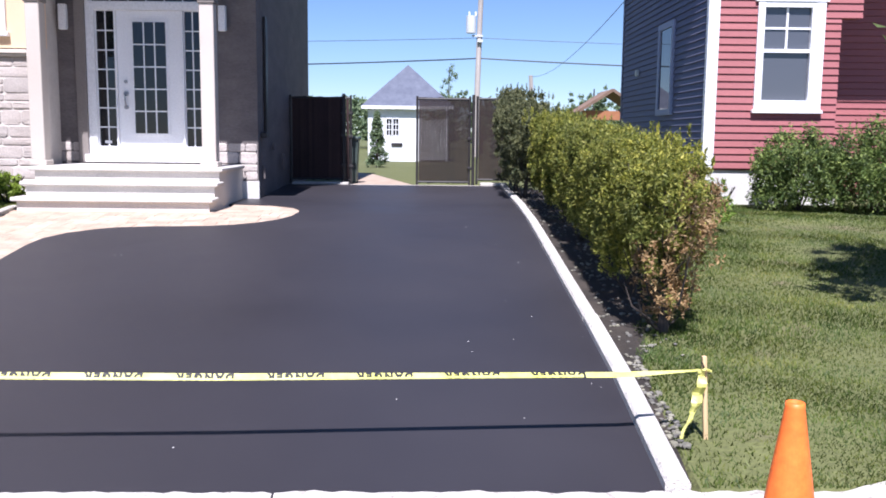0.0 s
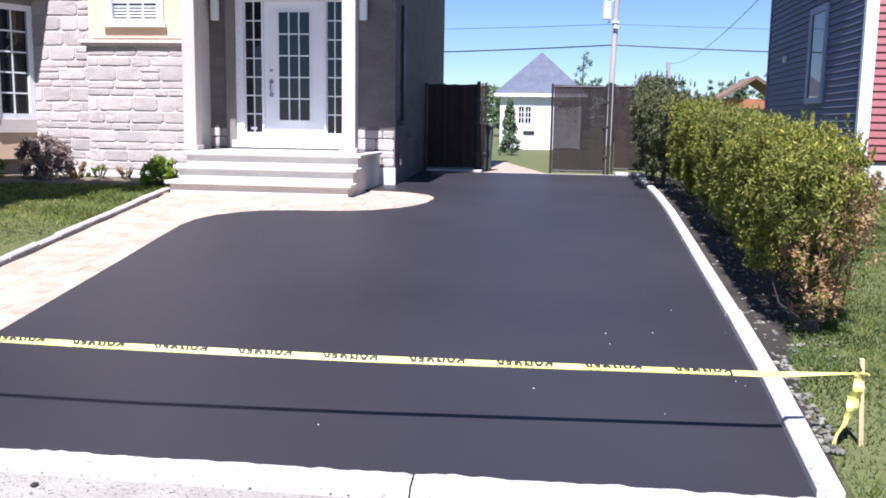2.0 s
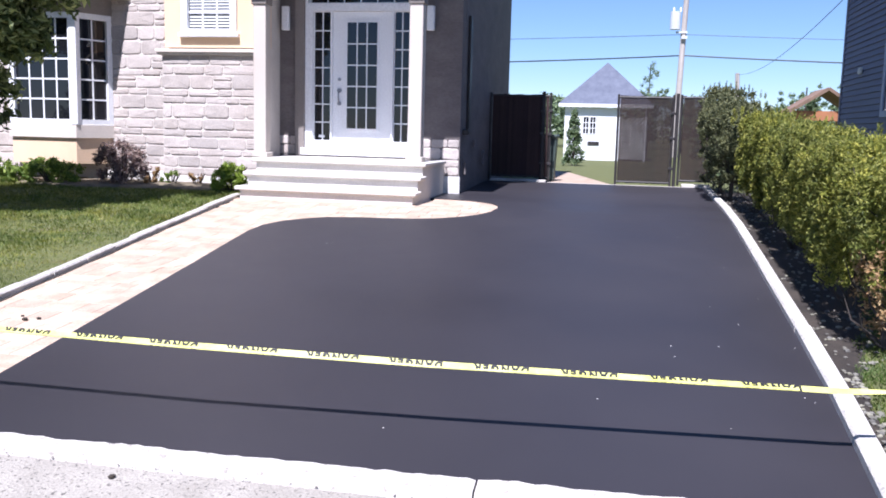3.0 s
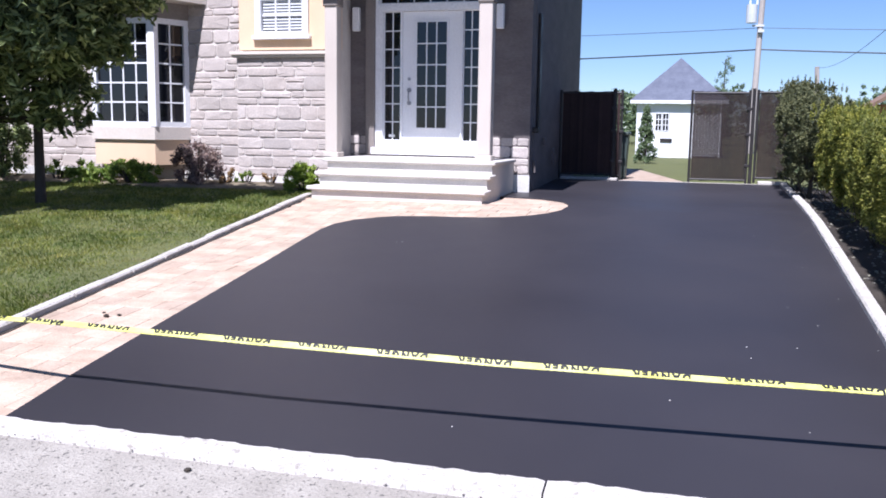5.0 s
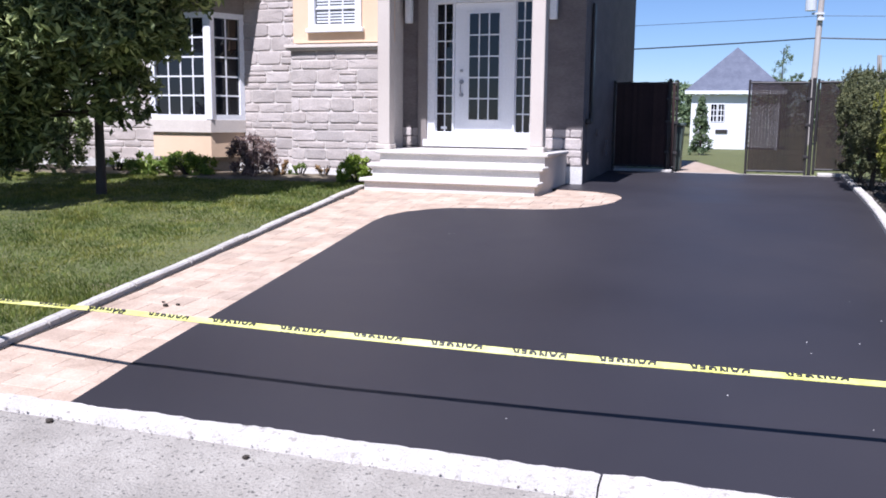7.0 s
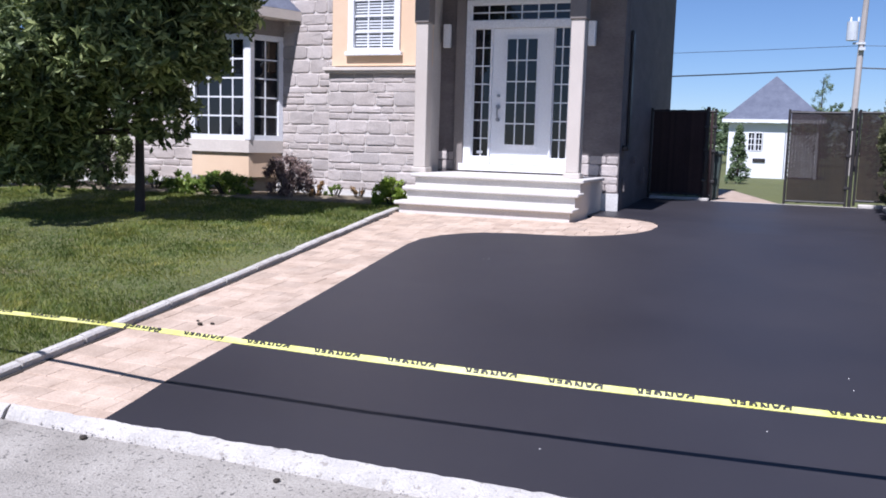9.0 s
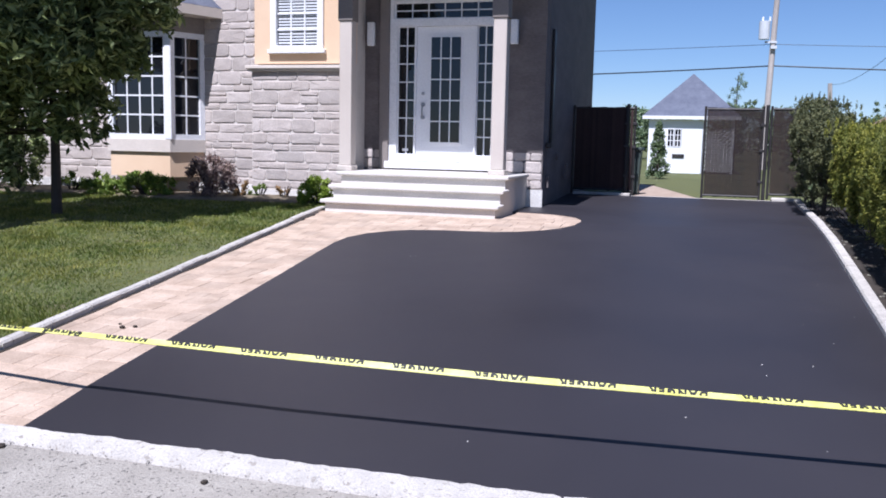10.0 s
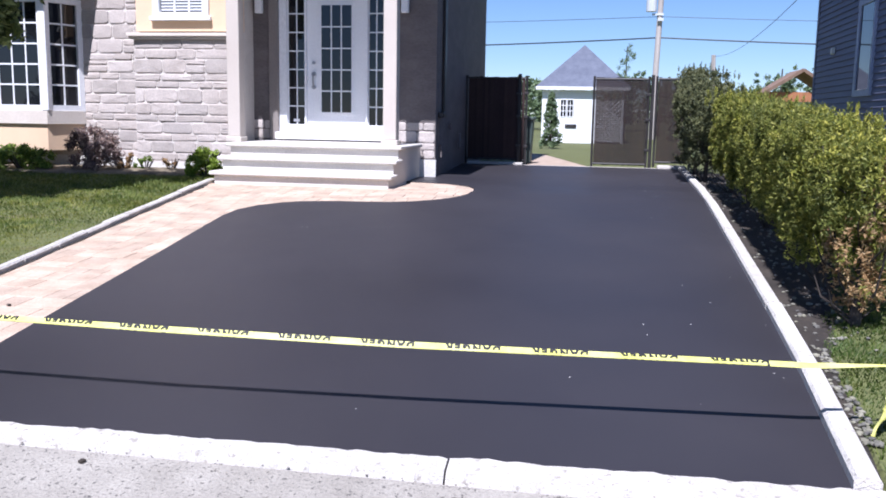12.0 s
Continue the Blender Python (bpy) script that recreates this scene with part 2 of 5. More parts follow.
def tube(bm, points, radius, sides=8, tip=None):
    """A tube along points; the radius runs to tip at the end."""
    tip = radius if tip is None else tip
    rings = []
    n = len(points)
    for i, p in enumerate(points):
        p = Vector(p)
        d = (Vector(points[min(i + 1, n - 1)]) - Vector(points[max(i - 1, 0)])).normalized()
        a = d.orthogonal().normalized() if abs(d.z) < 0.9 else Vector((1, 0, 0))
        a = (a - d * a.dot(d)).normalized()
        b = d.cross(a)
        r = radius + (tip - radius) * i / max(n - 1, 1)
        rings.append([bm.verts.new(p + (a * math.cos(k * math.tau / sides) + b * math.sin(k * math.tau / sides)) * r) for k in range(sides)])
    for r0, r1 in zip(rings, rings[1:]):
        for k in range(sides):
            bm.faces.new((r0[k], r0[(k + 1) % sides], r1[(k + 1) % sides], r1[k]))
    bm.faces.new(rings[0][::-1])
    bm.faces.new(rings[-1])


def prism(bm, outline, z0, z1):
    """A flat outline of (x, y) pulled from z0 up to z1."""
    lo = [bm.verts.new((x, y, z0)) for x, y in outline]
    hi = [bm.verts.new((x, y, z1)) for x, y in outline]
    bm.faces.new(lo[::-1])
    bm.faces.new(hi)
    n = len(outline)
    for i in range(n):
        bm.faces.new((lo[i], lo[(i + 1) % n], hi[(i + 1) % n], hi[i]))


def wall_pieces(dims, material, parent, label, name="wall"):
    """One part for each box; returns the first."""
    made = [part(name, boxes(d), material, parent, label) for d in dims]
    return made[0]


def empty(name, label, category, at=(0, 0, 0), group="", kind=""):
    ob = new(name)
    ob.location = at
    ob.empty_display_size = 0.1
    return tagged(ob, label, category, group, kind)


def thing(name, bm, material, label, category, group="", kind=""):
    return tagged(part(name, bm, material), label, category, group, kind)


GROUND_Y = (-60, 2.9, 3.3, 3.6, 11.2, 16.7, 30, 40, 200)
GROUND_Z = (0, 0, 0.05, 0.06, 0.54, 0.62, 0.5, 0.42, 0.4)


def gz(y):
    return float(np.interp(y, GROUND_Y, GROUND_Z))


def lawn_edge(y):
    """The inner side of the kerb between the paved walk and the lawn."""
    return float(np.interp(y, (3.6, 4.6, 5.2, 7.0, 11.4, 12.8), (-4.44, -4.53, -4.60, -4.82, -5.38, -5.38)))


def drive_edge(y):
    """The inner side of the kerb along the hedge."""
    return float(np.interp(y, (3.6, 4.4, 5.4, 6.8, 10.7, 16.3), (0.965, 1.005, 1.042, 1.06, 1.11, 1.17)))


def leaves(bm_data, centre, radii, count, size, rng, shell=0.55, sag=0.0, squash=1.0, keep=None, upright=0.0):
    """Adds folded leaf quads spread in the outer part of an ellipsoid to (verts, faces)."""
    verts, faces = bm_data
    for _ in range(count):
        d = Vector((rng.gauss(0, 1), rng.gauss(0, 1), rng.gauss(0, 1))).normalized()
        r = shell + (1 - shell) * rng.random()
        lump = 0.82 + 0.36 * noise.noise(d * 2.3 + Vector(centre))
        p = Vector(centre) + Vector((d.x * radii[0], d.y * radii[1], d.z * radii[2])) * r * lump
        p.z -= sag * (d.x * d.x + d.y * d.y)
        if keep and not keep(p):
            continue
        s = size * (0.6 + 0.8 * rng.random())
        u = Vector((rng.gauss(0, 1), rng.gauss(0, 1), rng.gauss(0, 0.7) + upright)).normalized()
        w = u.cross(Vector((rng.gauss(0, 1), rng.gauss(0, 1), rng.gauss(0, 1)))).normalized() * squash
        f = u.cross(w) * 0.25 * s
        i = len(verts)
        verts += [tuple(p - u * s), tuple(p + w * s * 0.5 + f), tuple(p + u * s), tuple(p - w * s * 0.5 + f)]
        faces += [(i, i + 1, i + 2), (i, i + 2, i + 3)]


def leaf_mesh(name, data, material, parent=None, label="", kind=""):
    me = bpy.data.meshes.new(name)
    me.from_pydata(data[0], [], data[1])
    me.materials.append(material)
    ob = new(name, me)
    if parent:
        ob.parent = parent
    if label:
        ob["label"] = label
    if kind:
        ob["kind"] = kind
    return ob


# ---- ground, road and drive ----
def build_ground():
    ys = [-60, -10, 0, 2.9, 3.3, 3.6] + [4 + 0.6 * i for i in range(12)] + [11.2, 12.5, 13.5, 15, 16.7, 20, 25, 30, 40, 60, 120, 400, 1500]
    bm = bmesh.new()
    rows = []
    for y in ys:
        yy = min(max(y, 3.6), 12.8)
        l, r = lawn_edge(yy), drive_edge(min(max(y, 3.6), 16.3)) + 0.17
        past = y > 17 or y < 3.5
        lift = 0.0 if past else 0.045
        z = gz(y)
        cols = [(-1500, 0), (-200, 0), (-40, 0), (-16, 0), (-12, lift), (-9, lift), (-7, lift), (l - 0.115, lift), (l - 0.02, -0.08), (-3, -0.08), (-1, -0.08), (r - 0.08, -0.08), (r, 0.02), (2.6, 0.03), (4, 0.03), (6, 0.03), (10, 0.0), (30, 0), (200, 0), (1500, 0)]
        if y > 17 or y < 2.5:
            cols = [(x, -0.02 if y < 3.5 else 0.0) for x, _ in cols]
        rows.append([bm.verts.new((x, y, z + dz - (0.05 if y < 3.4 else 0))) for x, dz in cols])
    for a, b in zip(rows, rows[1:]):
        for k in range(len(a) - 1):
            bm.faces.new((a[k], a[k + 1], b[k + 1], b[k]))
    thing("ground", bm, M_GRASS, "mown green lawn over gently rising ground", "lawn", kind="structure")


def strip(name, left, right, ys, lift, thick, material, label, category):
    """A slab between two edges that follows the slope of the ground."""
    bm = bmesh.new()
    top = [(bm.verts.new((left(y), y, gz(y) + lift)), bm.verts.new((right(y), y, gz(y) + lift))) for y in ys]
    low = [(bm.verts.new((left(y), y, gz(y) + lift - thick)), bm.verts.new((right(y), y, gz(y) + lift - thick))) for y in ys]
    for (a, b), (c, d), (e, f), (g, h) in zip(top, top[1:], low, low[1:]):
        bm.faces.new((a, b, d, c))
        bm.faces.new((a, c, g, e))
        bm.faces.new((b, f, h, d))
        bm.faces.new((e, g, h, f))
    bm.faces.new((top[0][0], low[0][0], low[0][1], top[0][1]))
    bm.faces.new((top[-1][0], top[-1][1], low[-1][1], low[-1][0]))
    return thing(name, bm, material, label, category, kind="structure")


WALK_EDGE_Y = (3.422, 4.1, 5.07, 5.95, 7.21, 8.25, 8.9, 9.28, 9.62, 9.85, 10.0)
WALK_EDGE_X = (-3.385, -3.51, -3.63, -3.74, -3.90, -4.04, -4.12, -4.12, -4.00, -3.80, -3.60)


def asphalt_outline():
    """The edge of the black top: along the walk, round the paved tip by the steps, then back to the gate and the kerb."""
    pts = list(zip(WALK_EDGE_X, WALK_EDGE_Y))
    pts += [(-3.2, 10.09), (-2.9, 10.115), (-2.6, 10.155), (-2.35, 10.25), (-2.1, 10.43), (-1.9, 10.67), (-1.78, 10.97), (-1.75, 11.3), (-1.79, 11.6), (-1.9, 11.88), (-2.08, 12.08), (-2.3, 12.22), (-2.6, 12.31), (-2.9, 12.34)]
    pts += [(-2.9, 13.3), (-2.67, 13.3), (-2.72, 14.8), (-2.76, 16.42)]
    pts += [(drive_edge(y) + 0.03, y) for y in (16.42, 13, 10.7, 8.5, 6.8, 5.4, 4.4, 3.508)]
    return pts


def build_asphalt():
    pts = asphalt_outline()
    dense = []
    for (x0, y0), (x1, y1) in zip(pts, pts[1:] + pts[:1]):
        n = max(1, int(math.hypot(x1 - x0, y1 - y0) / 0.25))
        dense += [(x0 + (x1 - x0) * k / n, y0 + (y1 - y0) * k / n) for k in range(n)]
    bm = bmesh.new()
    vs = [bm.verts.new((x, y, 0)) for x, y in dense]
    bm.faces.new(vs)
    for y in (4.5, 6, 7.5, 9, 10, 11.2, 12.5, 14, 15.5):
        bmesh.ops.bisect_plane(bm, geom=bm.verts[:] + bm.edges[:] + bm.faces[:], plane_co=(0, y, 0), plane_no=(0, 1, 0))
    bmesh.ops.triangulate(bm, faces=bm.faces[:])
    ex = bmesh.ops.extrude_face_region(bm, geom=bm.faces[:])
    low = {g for g in ex["geom"] if isinstance(g, bmesh.types.BMVert)}
    for v in bm.verts:
        v.co.z = gz(v.co.y) + (-0.03 if v in low else 0.032)
    thing("driveway", bm, M_ASPHALT, "freshly sealed black asphalt driveway, smooth and dark", "driveway", kind="structure")


def build_road():
    strip("road", lambda y: -300, lambda y: 300, (-30, -8, 0, 2.9, 3.31), -0.0, 0.2, M_ROAD, "worn pale grey asphalt road with loose grit", "road")
    strip("paving_bed", lambda y: lawn_edge(y) + 0.0, lambda y: float(np.interp(y, WALK_EDGE_Y, WALK_EDGE_X)) + 0.35, [3.40 + 0.41 * k for k in range(17)], 0.0155, 0.1, M_SAND, "sand joints under the paved walk", "paving")
    bm = bmesh.new()
    prism(bm, [(-5.3, 9.90), (-1.6, 9.90), (-1.6, 12.5), (-2.7, 13.25), (-5.3, 13.0)], 0.40, 0.5)
    for v in bm.verts:
        v.co.z = gz(v.co.y) + (0.0155 if v.co.z > 0.45 else -0.1)
    thing("paving_bed", bm, M_SAND, "sand joints under paving beside the steps", "paving", kind="structure")
    # dark strip in place of the shade on the lawn kerb's inner face
    strip("dirt_line", lambda y: lawn_edge(y) - 0.001, lambda y: lawn_edge(y) + 0.028 + 0.008 * math.sin(y * 7.0), [3.5 + 0.2 * k for k in range(38)], 0.0265, 0.05, M_SOIL_SHADE, "dark line laid as shade along the lawn kerb", "soil")
    # concrete strip between road and drive, cast in lengths with rough edges
    rng = random.Random(5)
    kerb = empty("road_kerb", "rough pale concrete strip along the road edge, chipped", "kerb", kind="structure")
    x = -24.0
    while x < 24:
        n = 3.335
        bm = bmesh.new()
        m = max(2, int(n / 0.04))
        cols = []
        for k in range(m + 1):
            xx = x + 0.004 + (n - 0.008) * k / m
            a = 3.325 + 0.045 * noise.noise((xx * 2.1, 0, 0)) + 0.03 * noise.noise((xx * 9.0, 2, 0)) + rng.uniform(-0.014, 0.014)
            b = 3.50 + 0.02 * min(max(xx, -5), 2) + 0.014 * noise.noise((xx * 3.3, 5, 0)) + 0.014 * noise.noise((xx * 11.0, 7, 0)) + rng.uniform(-0.008, 0.008)
            flare = min(max(xx - 1.7, 0) * 0.45, 0.4)
            b += flare
            h = rng.uniform(-0.003, 0.003)
            cols.append([bm.verts.new(p) for p in ((xx, a, -0.03), (xx, a + 0.015, 0.03 + h), (xx, a + 0.045, 0.078 + h), (xx, b, 0.098 + h), (xx, b + 0.004, 0.02))])
        for c0, c1 in zip(cols, cols[1:]):
            for k in range(4):
                bm.faces.new((c0[k], c1[k], c1[k + 1], c0[k + 1]))
        bm.faces.new(cols[0])
        bm.faces.new(cols[-1][::-1])
        part("kerb_length", bm, M_CURB, kerb)
        x += n


def kerb_line(name, label, edge, y0, y1, length, width, height, sign, wob):
    """Kerb stones laid end to end along an edge; sign: the side on which they stand."""
    rng = random.Random(len(name))
    top = empty(name, label, "kerb", kind="structure")
    y = y0
    while y < y1 - 0.05:
        l = min(length * rng.uniform(0.8, 1.2), y1 - y)
        bm = bmesh.new()
        w, h = width + rng.uniform(-wob, wob), height + rng.uniform(-wob, wob)
        ys = [y + 0.006, y + l * 0.5, y + l - 0.006]
        prof = []
        for yy in ys:
            x0 = edge(yy) + sign * rng.uniform(0, wob)
            x1 = x0 + sign * w
            z = gz(yy)
            prof.append([bm.verts.new(p) for p in ((x0, yy, z - 0.1), (x0, yy, z + h - 0.015), (x0 + sign * 0.015, yy, z + h), (x1 - sign * 0.015, yy, z + h + wob * 0.3), (x1, yy, z + h - 0.02), (x1, yy, z - 0.1))])
        for a, b in zip(prof, prof[1:]):
            for k in range(5):
                bm.faces.new((a[k], b[k], b[k + 1], a[k + 1]))
        bm.faces.new(prof[0])
        bm.faces.new(prof[-1][::-1])
        part("kerb_stone", bm, M_CURB, top)
        y += l
    return top


def build_kerbs():
    kerb_line("lawn_kerb", "low pale concrete kerb stones between paving and lawn", lawn_edge, 3.45, 11.45, 0.5, 0.08, 0.074, -1, 0.008)
    kerb_line("drive_kerb", "pale cast concrete kerb between asphalt and hedge", drive_edge, 3.53, 16.3, 2.6, 0.11, 0.085, 1, 0.006)
    bm = boxes((-2.66, -1.62, 16.43, 16.62, 0.5, 0.69), bevel=0.012)
    thing("gate_kerb", bm, M_CURB, "raised pale concrete block under the gate panel", "kerb", kind="structure")
    bm = boxes((0.82, 1.32, 16.43, 16.66, 0.5, 0.70), bevel=0.012)
    thing("gate_kerb", bm, M_CURB, "raised pale concrete block at the kerb's end", "kerb", kind="structure")
    bm = boxes((-1.6, 0.81, 16.43, 16.56, 0.5, 0.648), bevel=0.008)
    thing("gate_sill", bm, M_CURB, "low concrete strip across the gate opening", "kerb", kind="structure")
    # path behind the gate
    bm = bmesh.new()
    l = [(-1.55, 16.57), (-1.65, 18), (-1.9, 20), (-2.3, 22.5), (-3.2, 25)]
    r = [(-0.4, 16.57), (-0.7, 18), (-1.1, 20), (-1.6, 22.5), (-2.6, 25)]
    vs = [(bm.verts.new((a[0], a[1], gz(a[1]) + 0.02)), bm.verts.new((b[0], b[1], gz(b[1]) + 0.02))) for a, b in zip(l, r)]
    for a, b in zip(vs, vs[1:]):
        bm.faces.new((a[0], a[1], b[1], b[0]))
    thing("garden_path", bm, M_PAVER, "tan garden path winding behind the gate", "path", kind="structure")
    bm = bmesh.new()
    rng = random.Random(2)
    rows = []
    for k in range(60):
        x = -13.2 + 7.75 * k / 59
        a = 11.75 + 0.12 * math.sin(x * 1.7) + rng.uniform(-0.03, 0.03) if x < -5.9 else 12.0
        rows.append([bm.verts.new((x, yy, gz(yy) + 0.045 + dz + rng.uniform(-0.012, 0.012))) for yy, dz in ((a, -0.01), (a + 0.08, 0.035), (12.35, 0.06), (12.84, 0.05))])
    for a, b in zip(rows, rows[1:]):
        for j in range(3):
            bm.faces.new((a[j], b[j], b[j + 1], a[j + 1]))
    thing("flower_bed", bm, M_BED, "dark soil flower bed along the stone house", "flower bed", kind="structure")
    # gravel beside the kerb
    # soil tone lowered to carry the shadow at the hedge's foot
    strip("gravel_strip", lambda y: drive_edge(y) + 0.114, lambda y: drive_edge(y) + float(np.interp(y, (3.6, 4.3, 5.5, 7, 12, 16.4), (0.135, 0.17, 0.24, 0.75, 0.9, 0.9))), [3.63 + 0.8 * k for k in range(16)], 0.03, 0.1, M_SOIL_SHADE, "soil and gravel strip, darkened for the hedge's shadow", "soil")


# ---- the grey stone house ----
FRONT = 13.27
STONE_RNG = random.Random(11)


def stone_layout(x0, x1, z0, z1, rng, holes=()):
    """Courses of uneven ashlar: some courses hold tall stones beside pairs of thin ones."""
    out = []
    z = z0
    while z < z1 - 0.03:
        h = rng.choice((0.11, 0.13, 0.15, 0.18, 0.22))
        h = min(h, z1 - z)
        x = x0 - rng.uniform(0, 0.15)
        while x < x1 - 0.02:
            w = rng.uniform(0.20, 0.56)
            a, b = max(x, x0), min(x + w, x1)
            if x1 - b < 0.07:
                b = x1
            if b - a > 0.05:
                rows = [(z, z + h)]
                if h >= 0.16 and rng.random() < 0.22:
                    c = z + h * rng.choice((0.4, 0.5, 0.6))
                    rows = [(z, c), (c, z + h)]
                for lo, hi in rows:
                    if not any(b > hx0 + 0.01 and a < hx1 - 0.01 and hi > hz0 + 0.01 and lo < hz1 - 0.01 for hx0, hx1, hz0, hz1 in holes):
                        out.append((a, b, lo, hi))
            x += w
            if b == x1:
                break
        z += h
    return out


def stone_mesh(w, h, rng):
    """One split-faced block, w by h, with rounded worn edges, its back at y = 0 and its face towards -y."""
    bm = bmesh.new()
    d = rng.uniform(0.008, 0.020)
    c = min(w, h) * 0.16
    def ring(inset, y, cut):
        x0, x1, z0, z1 = -w / 2 + inset, w / 2 - inset, -h / 2 + inset, h / 2 - inset
        pts = ((x0 + cut, z0), (x1 - cut, z0), (x1, z0 + cut), (x1, z1 - cut), (x1 - cut, z1), (x0 + cut, z1), (x0, z1 - cut), (x0, z0 + cut))
        return [bm.verts.new((x + rng.uniform(-0.004, 0.004), y + rng.uniform(-0.004, 0.004), z + rng.uniform(-0.004, 0.004))) for x, z in pts]
    r0, r1, r2 = ring(0.006, 0.0, c), ring(0.008, -d * 0.6, c), ring(0.020, -d, c * 0.8)
    for a, b in ((r0, r1), (r1, r2)):
        for k in range(8):
            bm.faces.new((a[k], a[(k + 1) % 8], b[(k + 1) % 8], b[k]))
    m = bm.verts.new((rng.uniform(-0.1, 0.1) * w, -d - rng.uniform(0.0, 0.004), rng.uniform(-0.1, 0.1) * h))
    for k in range(8):
        bm.faces.new((r2[k], r2[(k + 1) % 8], m))
    bmesh.ops.recalc_face_normals(bm, faces=bm.faces)
    me = bpy.data.meshes.new("stone")
    bm.to_mesh(me)
    bm.free()
    me.materials.append(M_STONE)
    return me


def lay_stones(layout, y, parent):
    for a, b, lo, hi in layout:
        ob = new("stone", stone_mesh(b - a, hi - lo, STONE_RNG))
        ob.location = ((a + b) / 2, y, (lo + hi) / 2)
        ob.parent = parent


def window_unit(name, x0, x1, z0, z1, y, cols, rows, frame_w, parent, mat=M_WHITE, glass=M_GLASS, depth=0.07, bar=0.018):
    """A window facing -y: an outer frame, one pane of glass and glazing bars."""
    fr = boxes((x0, x1, y - depth, y, z1 - frame_w, z1), (x0, x1, y - depth, y, z0, z0 + frame_w), (x0, x0 + frame_w, y - depth, y, z0 + frame_w, z1 - frame_w), (x1 - frame_w, x1, y - depth, y, z0 + frame_w, z1 - frame_w))
    w = part(name, fr, mat, parent)
    gx0, gx1, gz0, gz1 = x0 + frame_w, x1 - frame_w, z0 + frame_w, z1 - frame_w
    part("pane", boxes((gx0, gx1, y - 0.025, y - 0.015, gz0, gz1)), glass, w, "dark reflecting glass")
    for i in range(1, cols):
        xx = gx0 + (gx1 - gx0) * i / cols
        part("glazing_bar", boxes((xx - bar / 2, xx + bar / 2, y - 0.034, y - 0.026, gz0, gz1)), mat, w)
    for j in range(1, rows):
        zz = gz0 + (gz1 - gz0) * j / rows
        part("glazing_bar", boxes((gx0, gx1, y - 0.036, y - 0.0265, zz - bar / 2, zz + bar / 2)), mat, w)
    return w


def build_house():
    house = empty("stone_house", "two-storey house clad in grey split stone with tan stucco", "house", (-6, 14, 0.5))
    house.location = (0, 0, 0)
    # walls with real openings: door unit, upper window, bay
    y0, y1 = FRONT, FRONT + 0.25
    # porch wall above the base has the porch shade in its colour
    wall = wall_pieces(((-5.6, -5.12, y0, y1, 0.4, 6.2), (-3.38, -2.645, y0, y1, 0.4, 6.2), (-5.12, -3.38, y0, y1, 3.76, 6.2), (-5.12, -3.38, y0, y1, 0.4, 1.12),), M_SHADESTONE, house, "porch wall with shade put into its dark grey, over a stone base")
    yl = 12.86
    wall2 = wall_pieces(((-8.22, -5.55, yl, yl + 0.25, 0.4, 6.2), (-13.5, -9.95, yl, yl + 0.25, 0.4, 6.2), (-9.95, -8.22, yl, yl + 0.25, 3.25, 6.2), (-9.95, -8.22, yl, yl + 0.25, 0.4, 1.4), (-5.60, -5.55, yl + 0.25, y0, 0.4, 6.2),), M_MORTAR, house, "sunlit grey stone wall")
    bump = wall_pieces(((-7.26, -5.52, 12.72, yl - 0.002, 0.4, 2.62),), M_MORTAR, house, "projecting grey stone wall panel")
    wall_pieces(((-7.22, -6.90, 12.74, yl - 0.002, 2.72, 6.2), (-6.04, -5.52, 12.74, yl - 0.002, 2.72, 6.2), (-6.90, -6.04, 12.74, yl - 0.002, 2.72, 2.94), (-6.90, -6.04, 12.74, yl - 0.002, 4.3, 6.2),), M_STUCCO, house, "tan stucco panel round the window")
    part("ledge", boxes((-7.34, -5.50, 12.63, 12.735, 2.64, 2.69), (-7.31, -5.50, 12.66, 12.735, 2.60, 2.64), bevel=0.006), M_TRIM, house, "beige moulded ledge")
    wall_pieces(((-13.5, -5.55, 12.80, 12.855, 0.4, 0.80), (-7.28, -5.5, 12.70, 12.718, 0.4, 0.74),), M_FOUND, house, "pale concrete foundation", "foundation")
    wall_pieces(((-2.90, -2.625, 13.215, 13.266, 0.4, 0.86),), M_FOUND, house, "pale concrete foundation", "foundation")
    bm = bmesh.new()
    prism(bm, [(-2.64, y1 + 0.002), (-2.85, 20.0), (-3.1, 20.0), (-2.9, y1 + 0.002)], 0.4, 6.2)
    # side wall's shade is in the dark colour too
    part("wall", bm, M_SHADESTONE, house, "side wall with its shade put into the grey")
    wall_pieces(((-13.5, -3.1, 19.75, 20.0, 0.4, 6.2), (-13.5, -13.25, 13.2, 19.74, 0.4, 6.2)), M_SHADESTONE, house, "grey rear wall")
    # roofs
    bm = bmesh.new()
    # unseen right eave pushed out and cut back to shade the fence panel
    base = [(-14.0, 12.3), (-2.5, 12.3), (-1.88, 13.05), (-1.88, 20.4), (-14.0, 20.4)]
    prism(bm, base, 6.2, 6.34)
    hi = [bm.verts.new((x, 15.6, 9.2)) for x in (-10.6, -5.6)]
    c = [bm.verts.new((x, y, 6.345)) for x, y in base]
    for f in ((c[0], c[1], hi[1], hi[0]), (c[1], c[2], hi[1]), (c[2], c[3], hi[1]), (c[3], c[4], hi[0], hi[1]), (c[4], c[0], hi[0])):
        bm.faces.new(f)
    part("roof", bm, M_SHINGLE, house, "grey shingled hip roof, unseen eave widened to shade the gate")
    # porch: columns, beam and roof
    part("porch_beam", boxes((-5.50, -2.66, 12.10, 12.30, 4.05, 4.40)), M_TRIM, house, "beige porch beam")
